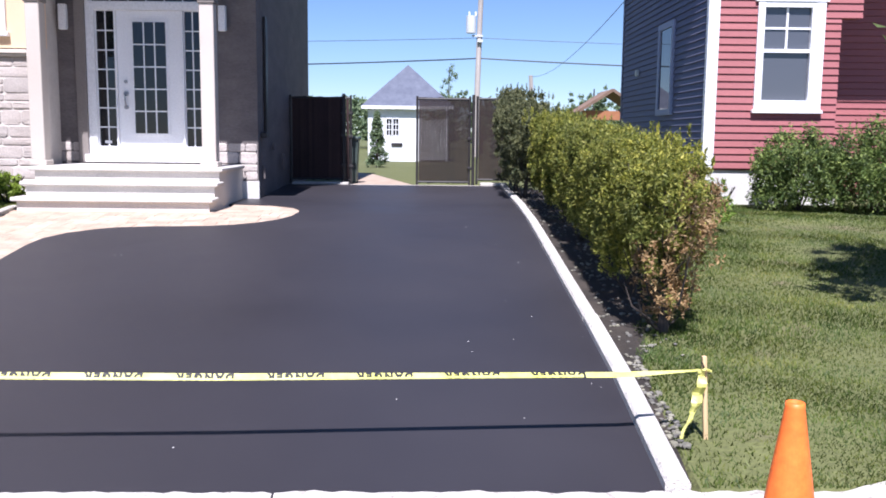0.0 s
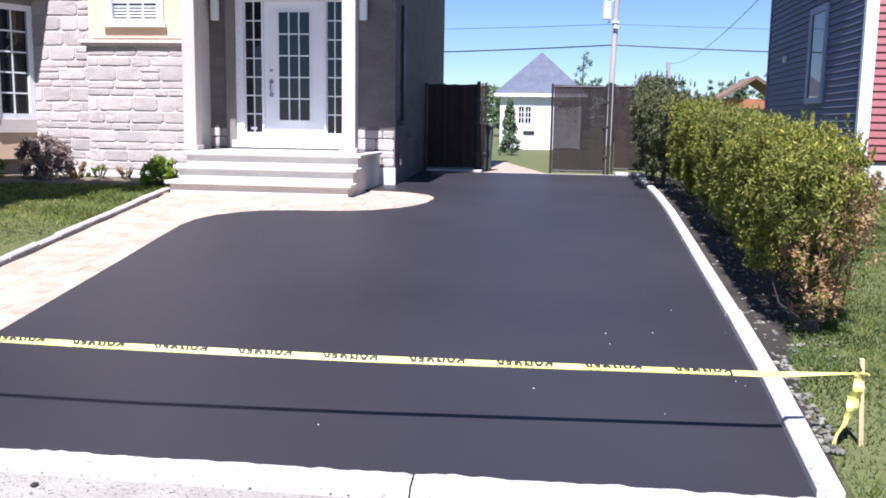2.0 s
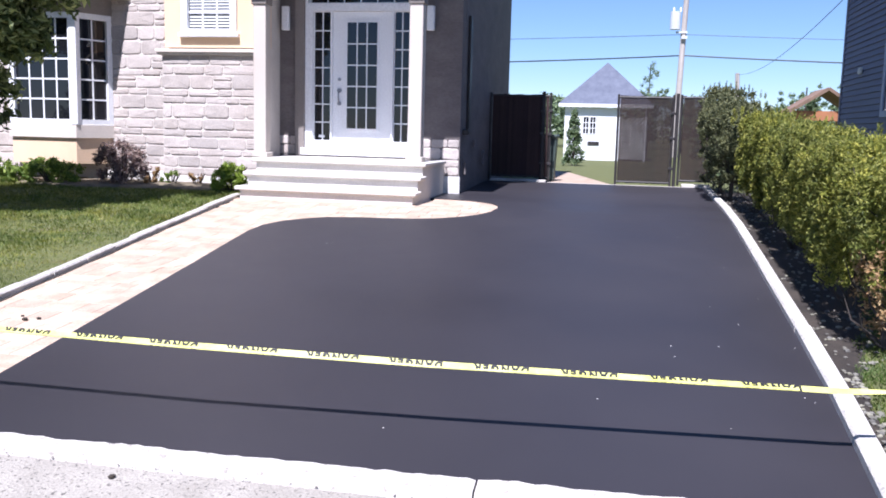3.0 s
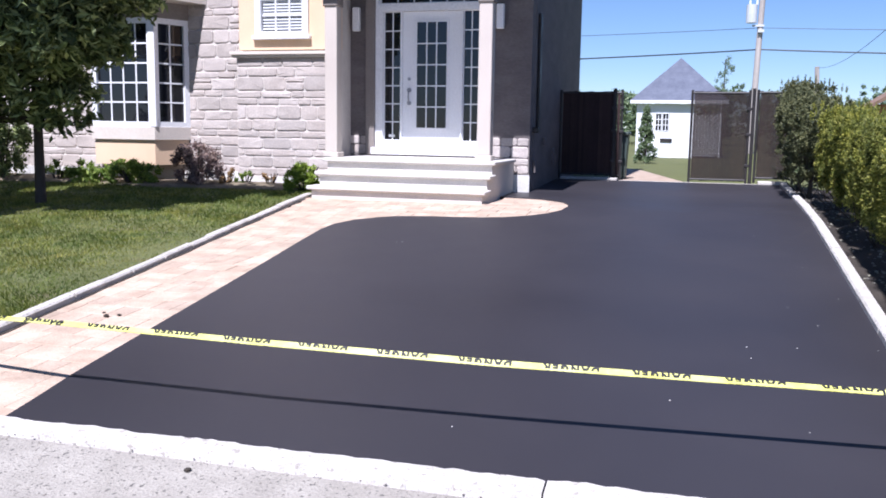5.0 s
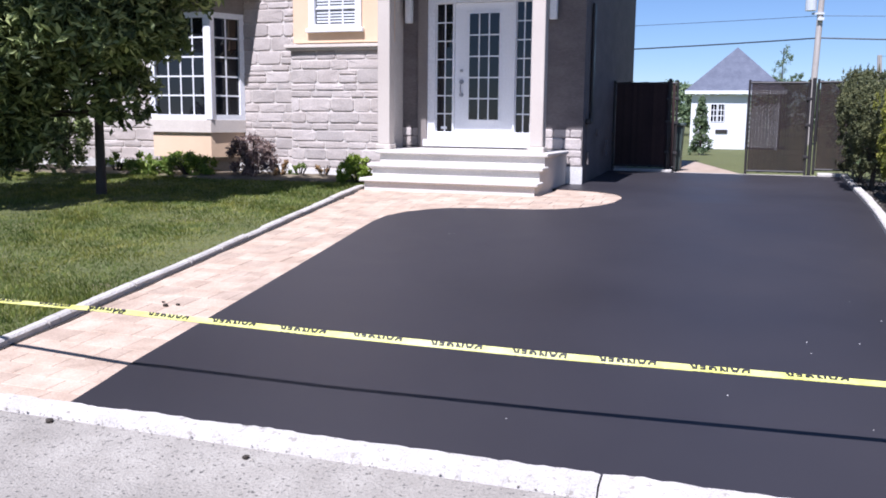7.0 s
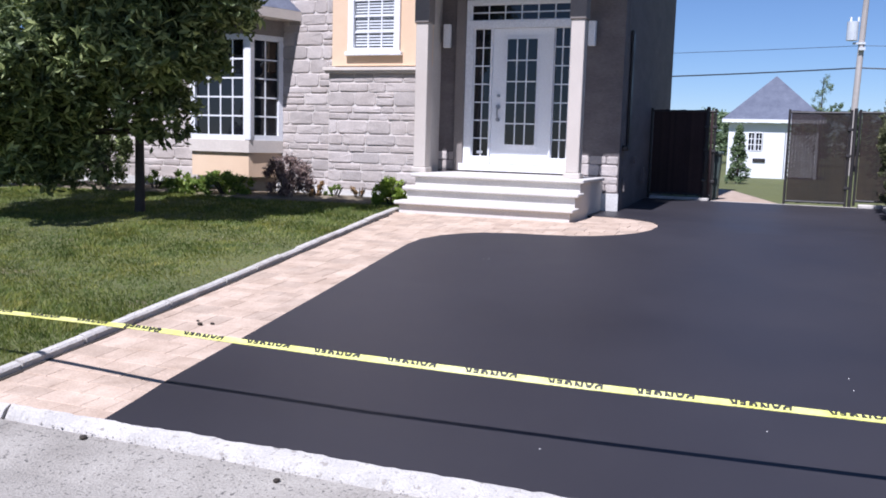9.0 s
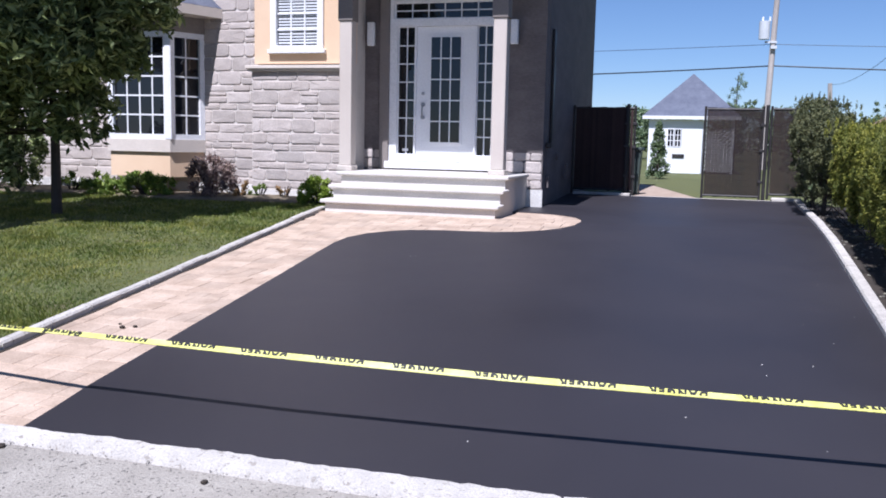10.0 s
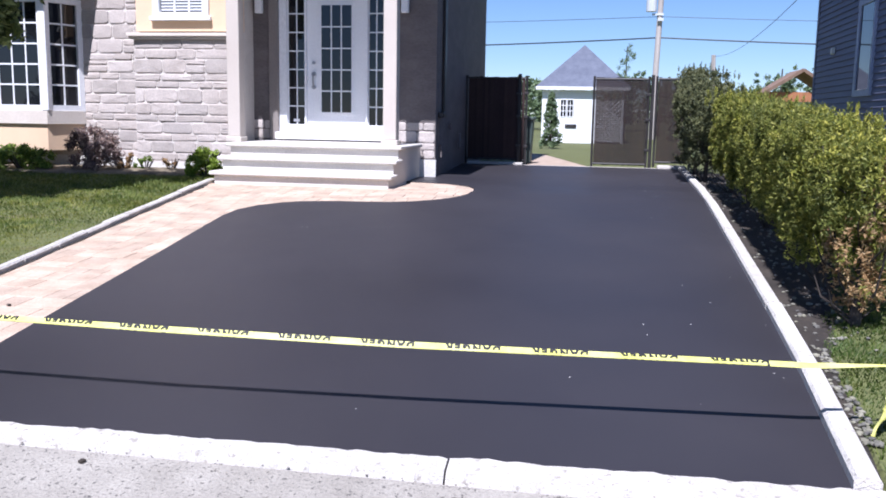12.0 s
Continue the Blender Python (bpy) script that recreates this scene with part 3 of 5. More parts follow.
    part("porch_ceiling", boxes((-5.50, -2.66, 12.305, 13.265, 4.34, 4.38)), M_SOFFIT_SHADE, house)
    bm = bmesh.new()
    prism(bm, [(-5.62, 11.37), (-2.38, 11.37), (-2.38, 13.26), (-5.62, 13.26)], 4.41, 4.60)
    part("porch_roof", bm, M_SHINGLE, house, "low grey porch roof")
    for xc in (-5.385, -3.075):
        col = part("column", boxes((xc - 0.095, xc + 0.095, 12.1, 12.29, 1.18, 4.05), bevel=0.008), M_COLUMN, house, "square off-white porch column")
        part("plinth", boxes((xc - 0.12, xc + 0.12, 12.075, 12.315, 1.10, 1.18), bevel=0.012), M_COLUMN, col)
        # dark colour puts the porch roof's shadow on the column head
        part("capital", boxes((xc - 0.115, xc + 0.115, 12.08, 12.31, 3.27, 4.04), bevel=0.010), M_SOFFIT_SHADE, col, "capital, taupe for the porch roof's shadow")
    # door unit
    unit = part("door_frame", boxes((-5.12, -5.0, 13.24, 13.40, 1.24, 3.44), (-4.715, -4.69, 13.25, 13.40, 1.24, 3.33), (-3.735, -3.71, 13.25, 13.40, 1.24, 3.33), (-3.46, -3.38, 13.24, 13.40, 1.24, 3.44), (-5.0, -3.46, 13.24, 13.40, 3.33, 3.44), (-5.12, -3.38, 13.24, 13.40, 3.70, 3.76), (-5.12, -5.07, 13.24, 13.40, 3.44, 3.70), (-3.43, -3.38, 13.24, 13.40, 3.44, 3.70), (-5.0, -4.715, 13.26, 13.40, 1.24, 1.35), (-3.71, -3.46, 13.26, 13.40, 1.24, 1.35)), M_WHITE, house, "white painted entrance frame")
    part("threshold", boxes((-5.17, -3.36, 13.16, 13.42, 1.125, 1.235), bevel=0.008), M_WHITE, house, "white sill under the door")
    wall_pieces(((-5.27, -5.125, 13.20, 13.266, 1.12, 3.76), (-3.375, -3.29, 13.20, 13.266, 1.12, 3.76),), M_SOFFIT_SHADE, house, "taupe casing beside the entrance", "casing")
    door = part("door", boxes((-4.688, -4.46, 13.30, 13.345, 1.245, 3.325), (-3.965, -3.737, 13.30, 13.345, 1.245, 3.325), (-4.46, -3.965, 13.30, 13.345, 1.245, 1.54), (-4.46, -3.965, 13.30, 13.345, 3.17, 3.325)), M_WHITE, house, "closed white door with a glazed panel")
    window_unit("door_light", -4.485, -3.94, 1.515, 3.195, 13.305, 3, 5, 0.035, door, depth=0.02)
    for z, hgt in ((2.30, 0.035), (2.13, 0.05), (1.93, 0.045)):
        bm = bmesh.new()
        tube(bm, [(-4.575, 13.30, z), (-4.575, 13.268, z)], hgt * 0.7, 10)
        part("handle_plate", bm, M_METAL, door, "brushed nickel plate")
    bm = bmesh.new()
    tube(bm, [(-4.575, 13.268, 2.13), (-4.575, 13.24, 2.10), (-4.575, 13.235, 2.02), (-4.575, 13.26, 1.93)], 0.011, 8)
    part("handle", bm, M_METAL, door, "brushed nickel grip")
    window_unit("sidelight", -5.005, -4.71, 1.34, 3.335, 13.345, 2, 7, 0.018, unit, depth=0.05)
    window_unit("sidelight", -3.715, -3.455, 1.34, 3.335, 13.345, 2, 7, 0.018, unit, depth=0.05)
    window_unit("transom", -5.075, -3.425, 3.43, 3.71, 13.345, 6, 2, 0.03, unit, depth=0.05)
    part("sticker", boxes((-4.92, -4.82, 13.312, 13.318, 1.40, 1.44), bevel=0.002), M_WHITE, unit, "small white sticker")
    # wall lamps
    for xc in (-5.415, -3.115):
        lamp = empty("wall_lamp", "slim white rectangular lamp on the porch wall", "wall lamp", (xc, 13.2, 3.2), "porch lamps")
        part("back_plate", boxes((-0.035, 0.035, 0.02, 0.068, -0.13, 0.13)), M_GREYMETAL, lamp)
        part("shade", boxes((-0.055, 0.055, -0.07, 0.018, -0.17, 0.19), bevel=0.01), M_WHITE, lamp, "frosted white shade")
    # upper window with blind
    win = window_unit("window", -6.92, -6.02, 2.90, 4.32, 12.79, 1, 1, 0.10, house, depth=0.10)
    part("window_sill", boxes((-6.96, -5.98, 12.66, 12.739, 2.875, 2.935), bevel=0.006), M_WHITE, win)
    for i in range(1, 3):
        xx = -6.82 + 0.70 * i / 3
        part("glazing_bar", boxes((xx - 0.012, xx + 0.012, 12.745, 12.762, 3.0, 4.22)), M_WHITE, win)
    for j in range(1, 5):
        zz = 3.0 + 1.22 * j / 5
        part("glazing_bar", boxes((-6.82, -6.12, 12.743, 12.7605, zz - 0.012, zz + 0.012)), M_WHITE, win)
    bm = bmesh.new()
    for k in range(26):
        box(bm, -6.81, -6.13, 12.7625, 12.764, 3.03 + 0.046 * k, 3.058 + 0.046 * k)
    part("blind", bm, M_BLIND, win, "white slatted blind")["kind"] = "stuff"
    build_bay(house)
    # side wall fittings
    sw = part("window", boxes((-2.64, -2.60, 13.74, 13.90, 1.55, 3.32), bevel=0.01), M_POST, house, "narrow dark window frame on the side wall")
    part("vent_hood", boxes((-2.64, -2.55, 13.44, 13.66, 1.50, 1.58), bevel=0.012), M_POST, house)
    for y, z, h in ((14.45, 1.36, 0.06), (13.62, 0.98, 0.10), (15.35, 1.1, 0.13)):
        part("socket_box", boxes((-2.64, -2.60, y - 0.05, y + 0.05, z - h, z + h), bevel=0.006), M_SHADESTONE, house, "small grey outlet box")
    # stones, laid last
    r = random.Random(3)
    lay_stones(stone_layout(-7.26, -5.53, 0.76, 2.60, r), 12.72, bump)
    lay_stones(stone_layout(-8.22, -7.27, 0.80, 4.3, r), yl, wall2)
    lay_stones(stone_layout(-12.9, -9.9, 0.80, 3.6, r), yl, wall2)
    lay_stones(stone_layout(-3.28, -2.65, 0.87, 1.43, r), FRONT, wall)
    lay_stones(stone_layout(-5.58, -5.28, 1.13, 1.42, r), FRONT, wall)


def build_bay(house):
    """The bay: three faces of windows on a stucco box, with a hipped skirt roof."""
    A, B, C, D = (-8.22, 12.86), (-8.50, 12.30), (-9.62, 12.30), (-9.95, 12.86)
    bay = part("bay_box", bmesh.new(), M_STUCCO, house, "tan stucco box under the bay window")
    bm = bmesh.new()
    prism(bm, [A, B, C, D], 0.90, 1.30)
    bm.to_mesh(bay.data)
    bm.free()
    out = [(-8.18, 12.86), (-8.47, 12.26), (-9.65, 12.26), (-9.99, 12.86)]
    bm = bmesh.new()
    prism(bm, out, 1.30, 1.50)
    part("bay_sill", bm, M_TRIM, house, "beige band under the bay window")
    bm = bmesh.new()
    prism(bm, out, 3.20, 3.45)
    # fascia's shade is put into this band's colour
    part("bay_head", bm, M_SOFFIT_SHADE, house, "band over the bay window, taupe for the fascia's shade")
    # faces: sash frames in each plane
    def face(p, q, cols, rows):
        p, q = Vector((*p, 0)), Vector((*q, 0))
        d = (q - p)
        w = d.length
        ang = math.atan2(d.y, d.x)
        u = window_unit("window", 0, w, 1.50, 3.20, 0.05, cols, rows, 0.085, house, depth=0.08, bar=0.024)
        u.matrix_local = Matrix.Translation(p) @ Matrix.Rotation(ang, 4, "Z")
    face(B, A, 2, 5)
    face(C, B, 4, 5)
    face(D, C, 2, 5)
    part("mullion", boxes((-8.56, -8.44, 12.255, 12.36, 1.5, 3.2), bevel=0.01), M_WHITE, house)
    # added flat sheet in place of the dark interior
    part("bay_back", boxes((-9.9, -8.3, 13.6, 13.64, 0.6, 3.6)), M_SOFFIT_SHADE, house, "taupe sheet added for the room's darkness behind the bay")
    bm = bmesh.new()
    e = [(-7.86, 12.858), (-8.2, 11.95), (-9.95, 11.95), (-10.35, 12.858)]
    prism(bm, e, 3.45, 3.60)
    part("bay_fascia", bm, M_TRIM, house, "beige fascia of the bay roof")
    bm = bmesh.new()
    lo = [bm.verts.new((x, y, 3.604)) for x, y in e]
    hi = [bm.verts.new(p) for p in ((-8.5, 12.858, 4.15), (-9.7, 12.858, 4.15))]
    bm.faces.new((lo[0], lo[1], hi[0]))
    bm.faces.new((lo[1], lo[2], hi[1], hi[0]))
    bm.faces.new((lo[2], lo[3], hi[1]))
    part("bay_roof", bm, M_SHINGLE, house, "grey shingled bay roof")


def build_steps():
    stair = empty("front_steps", "white precast concrete steps up to the porch", "steps")
    # slabs with a nosing over each riser, and a solid stepped base
    bm = bmesh.new()
    side = ((11.26, 0.38), (13.265, 0.38), (13.265, 1.053), (11.815, 1.053), (11.815, 0.872), (11.54, 0.872), (11.54, 0.682), (11.26, 0.682))
    a = [bm.verts.new((-5.31, y, z)) for y, z in side]
    b = [bm.verts.new((-2.875, y, z)) for y, z in side]
    bm.faces.new(a)
    bm.faces.new(b[::-1])
    for k in range(8):
        bm.faces.new((a[k], b[k], b[(k + 1) % 8], a[(k + 1) % 8]))
    part("base", bm, M_STEP, stair)
    for y, z, back in ((11.20, 0.735, 11.56), (11.475, 0.925, 11.84), (11.75, 1.105, 13.15)):
        part("tread", boxes((-5.37, -2.82, y, back, z - 0.052, z), bevel=0.012), M_STEP, stair)


build_ground()
build_road()
build_asphalt()
build_kerbs()
build_house()
build_steps()


# ---- the red and blue house ----
def siding(bm, p, q, z0, z1, out, step=0.105):
    """Lapped boards between two ends p and q, each leaning out at its foot towards out."""
    p, q, out = Vector((*p, 0)), Vector((*q, 0)), Vector((*out, 0))
    z = z0
    while z < z1 - 0.01:
        h = min(step, z1 - z)
        vs = []
        for a in (p, q):
            vs.append([bm.verts.new(a + o) for o in (Vector((0, 0, z)) + out * 0.0, Vector((0, 0, z)) + out * 0.030, Vector((0, 0, z + h * 0.9)) + out * 0.010, Vector((0, 0, z + h)) + out * 0.004)])
        for k in range(3):
            bm.faces.new((vs[0][k], vs[1][k], vs[1][k + 1], vs[0][k + 1]))
        z += h


def build_red_house():
    house = empty("red_house", "house with red lapped siding and a slate blue side", "house")
    X, Y = 3.9, 13.03
    wall_pieces(((X + 0.03, 4.63, Y + 0.03, Y + 0.25, 1.1, 5.4), (5.55, 5.82, Y + 0.03, Y + 0.25, 1.1, 5.4), (4.63, 5.55, Y + 0.03, Y + 0.25, 1.1, 1.98), (4.63, 5.55, Y + 0.03, Y + 0.25, 3.52, 5.4), (5.82, 6.12, Y + 0.03, Y + 0.25, 3.3, 5.4),), M_RED, house, "")
    bm = bmesh.new()
    siding(bm, (4.06, Y + 0.03), (4.60, Y + 0.03), 1.13, 5.3, (0, -1))
    siding(bm, (5.58, Y + 0.03), (5.82, Y + 0.03), 1.13, 3.3, (0, -1))
    siding(bm, (5.58, Y + 0.03), (6.12, Y + 0.03), 3.3, 5.3, (0, -1))
    siding(bm, (4.60, Y + 0.03), (5.58, Y + 0.03), 1.13, 1.93, (0, -1))
    siding(bm, (4.60, Y + 0.03), (5.58, Y + 0.03), 3.55, 5.3, (0, -1))
    part("siding", bm, M_RED, house, "lapped red vinyl boards")
    bm = bmesh.new()
    siding(bm, (5.82, 14.6), (9.5, 14.6), 1.13, 5.3, (0, -1))
    part("siding", bm, M_RED, house, "lapped red vinyl boards in a shaded recess")
    wall_pieces(((5.82, 9.5, 14.605, 14.8, 0.4, 5.4), (5.80, 5.90, Y + 0.255, 14.6, 0.4, 5.4),), M_RED, house, "")
    bm = bmesh.new()
    siding(bm, (X + 0.03, Y + 0.08), (X + 0.03, 19.0), 1.13, 5.3, (-1, 0))
    part("siding", bm, M_BLUE, house, "lapped slate blue vinyl boards")
    wall_pieces(((X + 0.032, X + 0.25, Y + 0.26, 19.0, 1.1, 5.4), (X + 0.25, 9.5, 18.75, 19.0, 0.4, 5.4), (9.5, 9.7, 14.6, 19.0, 0.4, 5.4),), M_BLUE, house, "")
    part("corner_board", boxes((X - 0.005, X + 0.155, Y - 0.005, Y + 0.027, 1.12, 5.35), (X - 0.005, X + 0.028, Y + 0.03, Y + 0.10, 1.12, 5.35)), M_WHITE, house, "white corner board")
    part("corner_board", boxes((X - 0.005, X + 0.03, 18.92, 19.03, 1.12, 5.35)), M_BLUE, house)
    wall_pieces(((X + 0.04, 5.9, Y + 0.05, Y + 0.3, 0.3, 1.12), (X + 0.04, X + 0.3, Y + 0.31, 19.0, 0.3, 1.12),), M_FOUND, house, "pale concrete foundation", "foundation")
    # front window: double hung, upper sash with a cross of bars
    w = part("window", boxes((4.60, 4.70, Y - 0.03, Y + 0.10, 1.98, 3.52), (5.45, 5.57, Y - 0.03, Y + 0.10, 1.98, 3.52), (4.56, 5.61, Y - 0.04, Y + 0.10, 3.52, 3.62), (4.70, 5.45, Y - 0.025, Y + 0.10, 3.44, 3.52), (4.70, 5.45, Y - 0.025, Y + 0.10, 1.98, 2.12), (4.70, 5.45, Y - 0.01, Y + 0.09, 2.80, 2.85), (5.38, 5.45, Y - 0.02, Y + 0.09, 2.12, 3.44)), M_WHITE, house, "white double-hung window frame")
    part("window_sill", boxes((4.57, 5.60, Y - 0.06, Y + 0.02, 1.93, 1.98), bevel=0.008), M_WHITE, w)
    part("pane", boxes((4.70, 5.38, Y + 0.04, Y + 0.05, 2.12, 2.80)), M_GLASSPALE, w)
    part("pane", boxes((4.70, 5.38, Y + 0.04, Y + 0.05, 2.85, 3.44)), M_GLASSPALE, w)
    part("glazing_bar", boxes((5.025, 5.055, Y + 0.022, Y + 0.039, 2.85, 3.44)), M_WHITE, w)
    part("glazing_bar", boxes((4.70, 5.38, Y + 0.020, Y + 0.038, 3.13, 3.16)), M_WHITE, w)
    s = part("window", boxes((X - 0.03, X + 0.03, 14.88, 14.97, 1.95, 3.5), (X - 0.03, X + 0.03, 15.75, 15.88, 1.95, 3.5), (X - 0.03, X + 0.03, 14.97, 15.75, 3.4, 3.5), (X - 0.03, X + 0.03, 14.97, 15.75, 1.95, 2.05)), M_PALEBLUE, house, "pale blue side window frame")
    part("pane", boxes((X - 0.008, X + 0.002, 14.97, 15.75, 2.05, 3.4)), M_GLASS, s)
    part("vent_hood", boxes((X - 0.05, X + 0.01, 17.4, 17.55, 2.75, 2.87), bevel=0.012), M_GREYMETAL, house)
    bm = bmesh.new()
    prism(bm, [(3.5, 12.55), (10.1, 12.55), (10.1, 19.5), (3.5, 19.5)], 5.35, 5.5)
    lo = [bm.verts.new(p) for p in ((3.5, 12.55, 5.505), (10.1, 12.55, 5.505), (10.1, 19.5, 5.505), (3.5, 19.5, 5.505))]
    hi = [bm.verts.new(p) for p in ((6.8, 12.55, 7.6), (6.8, 19.5, 7.6))]
    for f in ((lo[0], lo[1], hi[0]), (lo[1], lo[2], hi[1], hi[0]), (lo[2], lo[3], hi[1]), (lo[3], lo[0], hi[0], hi[1])):
        bm.faces.new(f)
    part("roof", bm, M_SHINGLE, house)


# ---- gates ----
def gate_panel(name, x0, x1, y, z0, z1, label, screen=None):
    g = empty(name, label, "gate", group="slatted gate panels")
    for x in (x0, x1):
        bm = bmesh.new()
        tube(bm, [(x, y, z0 - 0.05), (x, y, z1 + 0.03)], 0.022, 8)
        part("post", bm, M_POST, g)
    for z in (z0 + 0.04, z1 - 0.02):
        bm = bmesh.new()
        tube(bm, [(x0, y, z), (x1, y, z)], 0.018, 8)
        part("rail", bm, M_POST, g)
    bm = bmesh.new()
    x = x0 + 0.03
    rng = random.Random(int(x0 * 100))
    while x < x1 - 0.05:
        w = 0.0515
        box(bm, x, x + w, y - 0.004, y + 0.004, z0 + 0.02 + rng.uniform(-0.01, 0.01), z1 + rng.uniform(-0.012, 0.012))
        x += 0.052
    part("slat_screen", bm, screen or M_FENCE, g, "dark brown privacy slats")
    bm = bmesh.new()
    for k in range(int((z1 - z0) / 0.11)):
        box(bm, x0, x1, y + 0.006, y + 0.009, z0 + 0.1 + k * 0.11, z0 + 0.104 + k * 0.11)
    part("link_mesh", bm, M_POST, g)
    for z in (z0 + 0.3, z0 + 0.85, z1 - 0.3):
        part("hinge", boxes((x1 - 0.04, x1 + 0.04, y - 0.035, y + 0.03, z - 0.025, z + 0.025), bevel=0.006), M_POST, g)
    return g


def build_gates():
    gate_panel("fence_panel", -2.72, -1.745, 16.72, 0.70, 2.26, "dark brown slatted fence panel beside the stone house")
    gate_panel("gate_leaf", -1.715, -1.60, 16.74, 0.68, 2.26, "narrow dark slatted gate leaf folded open")
    gate_panel("gate_leaf", -0.36, 0.62, 16.70, 0.66, 2.26, "dark brown slatted gate leaf, see-through in places", M_SCREEN)
    gate_panel("fence_panel", 0.76, 1.40, 16.72, 0.71, 2.27, "dark brown slatted fence panel beside the hedge", M_SCREEN)
    for x in (0.69, -1.73):
        bm = bmesh.new()
        tube(bm, [(x, 16.74, 0.4), (x, 16.74, 2.32)], 0.03, 10)
        thing("gate_post", bm, M_POST, "dark round steel gate post", "post", "gate posts")
    # wheeled bin
    b = empty("wheelie_bin", "dark green wheeled rubbish bin behind the gate", "bin")
    bm = bmesh.new()
    vs = box(bm, -1.86, -1.50, 17.1, 17.5, 0.66, 1.46)
    for v in vs:
        if v.co.z < 1:
            v.co.x += 0.04 if v.co.x < -1.7 else -0.04
    part("body", bm, M_BIN, b)
    part("lid", boxes((-1.89, -1.47, 17.06, 17.54, 1.46, 1.53), bevel=0.02), M_BIN, b)
    for x in (-1.81, -1.58):
        bm = bmesh.new()
        tube(bm, [(x, 17.5, 0.72), (x + 0.04, 17.5, 0.72)], 0.09, 12)
        part("wheel", bm, M_POST, b)


# ---- garden behind ----
def build_shed():
    s = empty("garden_shed", "white garden shed with a grey hipped roof", "shed")
    y = 39.6
    wall_pieces(((-3.03, -2.24, y, y + 0.12, 0.3, 2.7), (-1.64, -0.78, y, y + 0.12, 0.3, 2.7), (-2.24, -1.64, y, y + 0.12, 0.3, 1.55), (-2.24, -1.64, y, y + 0.12, 2.32, 2.7), (-3.03, -2.91, y + 0.12, 43.4, 0.3, 2.7), (-0.9, -0.78, y + 0.12, 43.4, 0.3, 2.7), (-3.03, -0.78, 43.3, 43.4, 0.3, 2.7),), M_SHEDW, s, "")
    for k in range(2):
        window_unit("window", -2.24 + 0.3 * k, -1.96 + 0.3 * k, 1.55, 2.32, y + 0.06, 2, 3, 0.03, s, depth=0.08, bar=0.03)
    part("vent", boxes((-2.0, -1.5, y - 0.04, y, 1.08, 1.24), bevel=0.01), M_POST, s, "dark louvred vent")
    part("fascia", boxes((-3.3, 0.75, y - 0.25, y - 0.20, 2.72, 2.86)), M_WHITE, s, "white fascia board")
    bm = bmesh.new()
    lo = [bm.verts.new(p) for p in ((-3.3, y - 0.25, 2.86), (0.75, y - 0.25, 2.86), (0.75, 43.8, 2.86), (-3.3, 43.8, 2.86))]
    ap = bm.verts.new((-1.33, 41.6, 4.80))
    for k in range(4):
        bm.faces.new((lo[k], lo[(k + 1) % 4], ap))
    bm.faces.new(lo[::-1])
    part("roof", bm, M_SHINGLE, s, "blue-grey shingled hipped roof")
    for x in (-0.7, 0.45):
        part("post", boxes((x - 0.05, x + 0.05, y, y + 0.1, 0.3, 2.75)), M_SHEDW, s)
    bm = bmesh.new()
    for k in range(-10, 8):
        for sg in (-1, 1):
            x = -0.12 + k * 0.19
            # a slanted lath, cut at the panel's ends
            z0, z1 = 0.5, 2.35
            xa, xb = x, x + sg * (z1 - z0)
            t0, t1 = 0.0, 1.0
            lo_, hi_ = -0.64, 0.40
            if xb != xa:
                ta, tb = sorted(((lo_ - xa) / (xb - xa), (hi_ - xa) / (xb - xa)))
                t0, t1 = max(t0, ta), min(t1, tb)
            if t1 - t0 < 0.02:
                continue
            p = Vector((xa + (xb - xa) * t0, y + 0.05 + 0.01 * sg, z0 + (z1 - z0) * t0))
            q = Vector((xa + (xb - xa) * t1, y + 0.05 + 0.01 * sg, z0 + (z1 - z0) * t1))
            tube(bm, [p, q], 0.042, 4)
    part("lattice", bm, M_SHEDW, s, "white diagonal lattice")


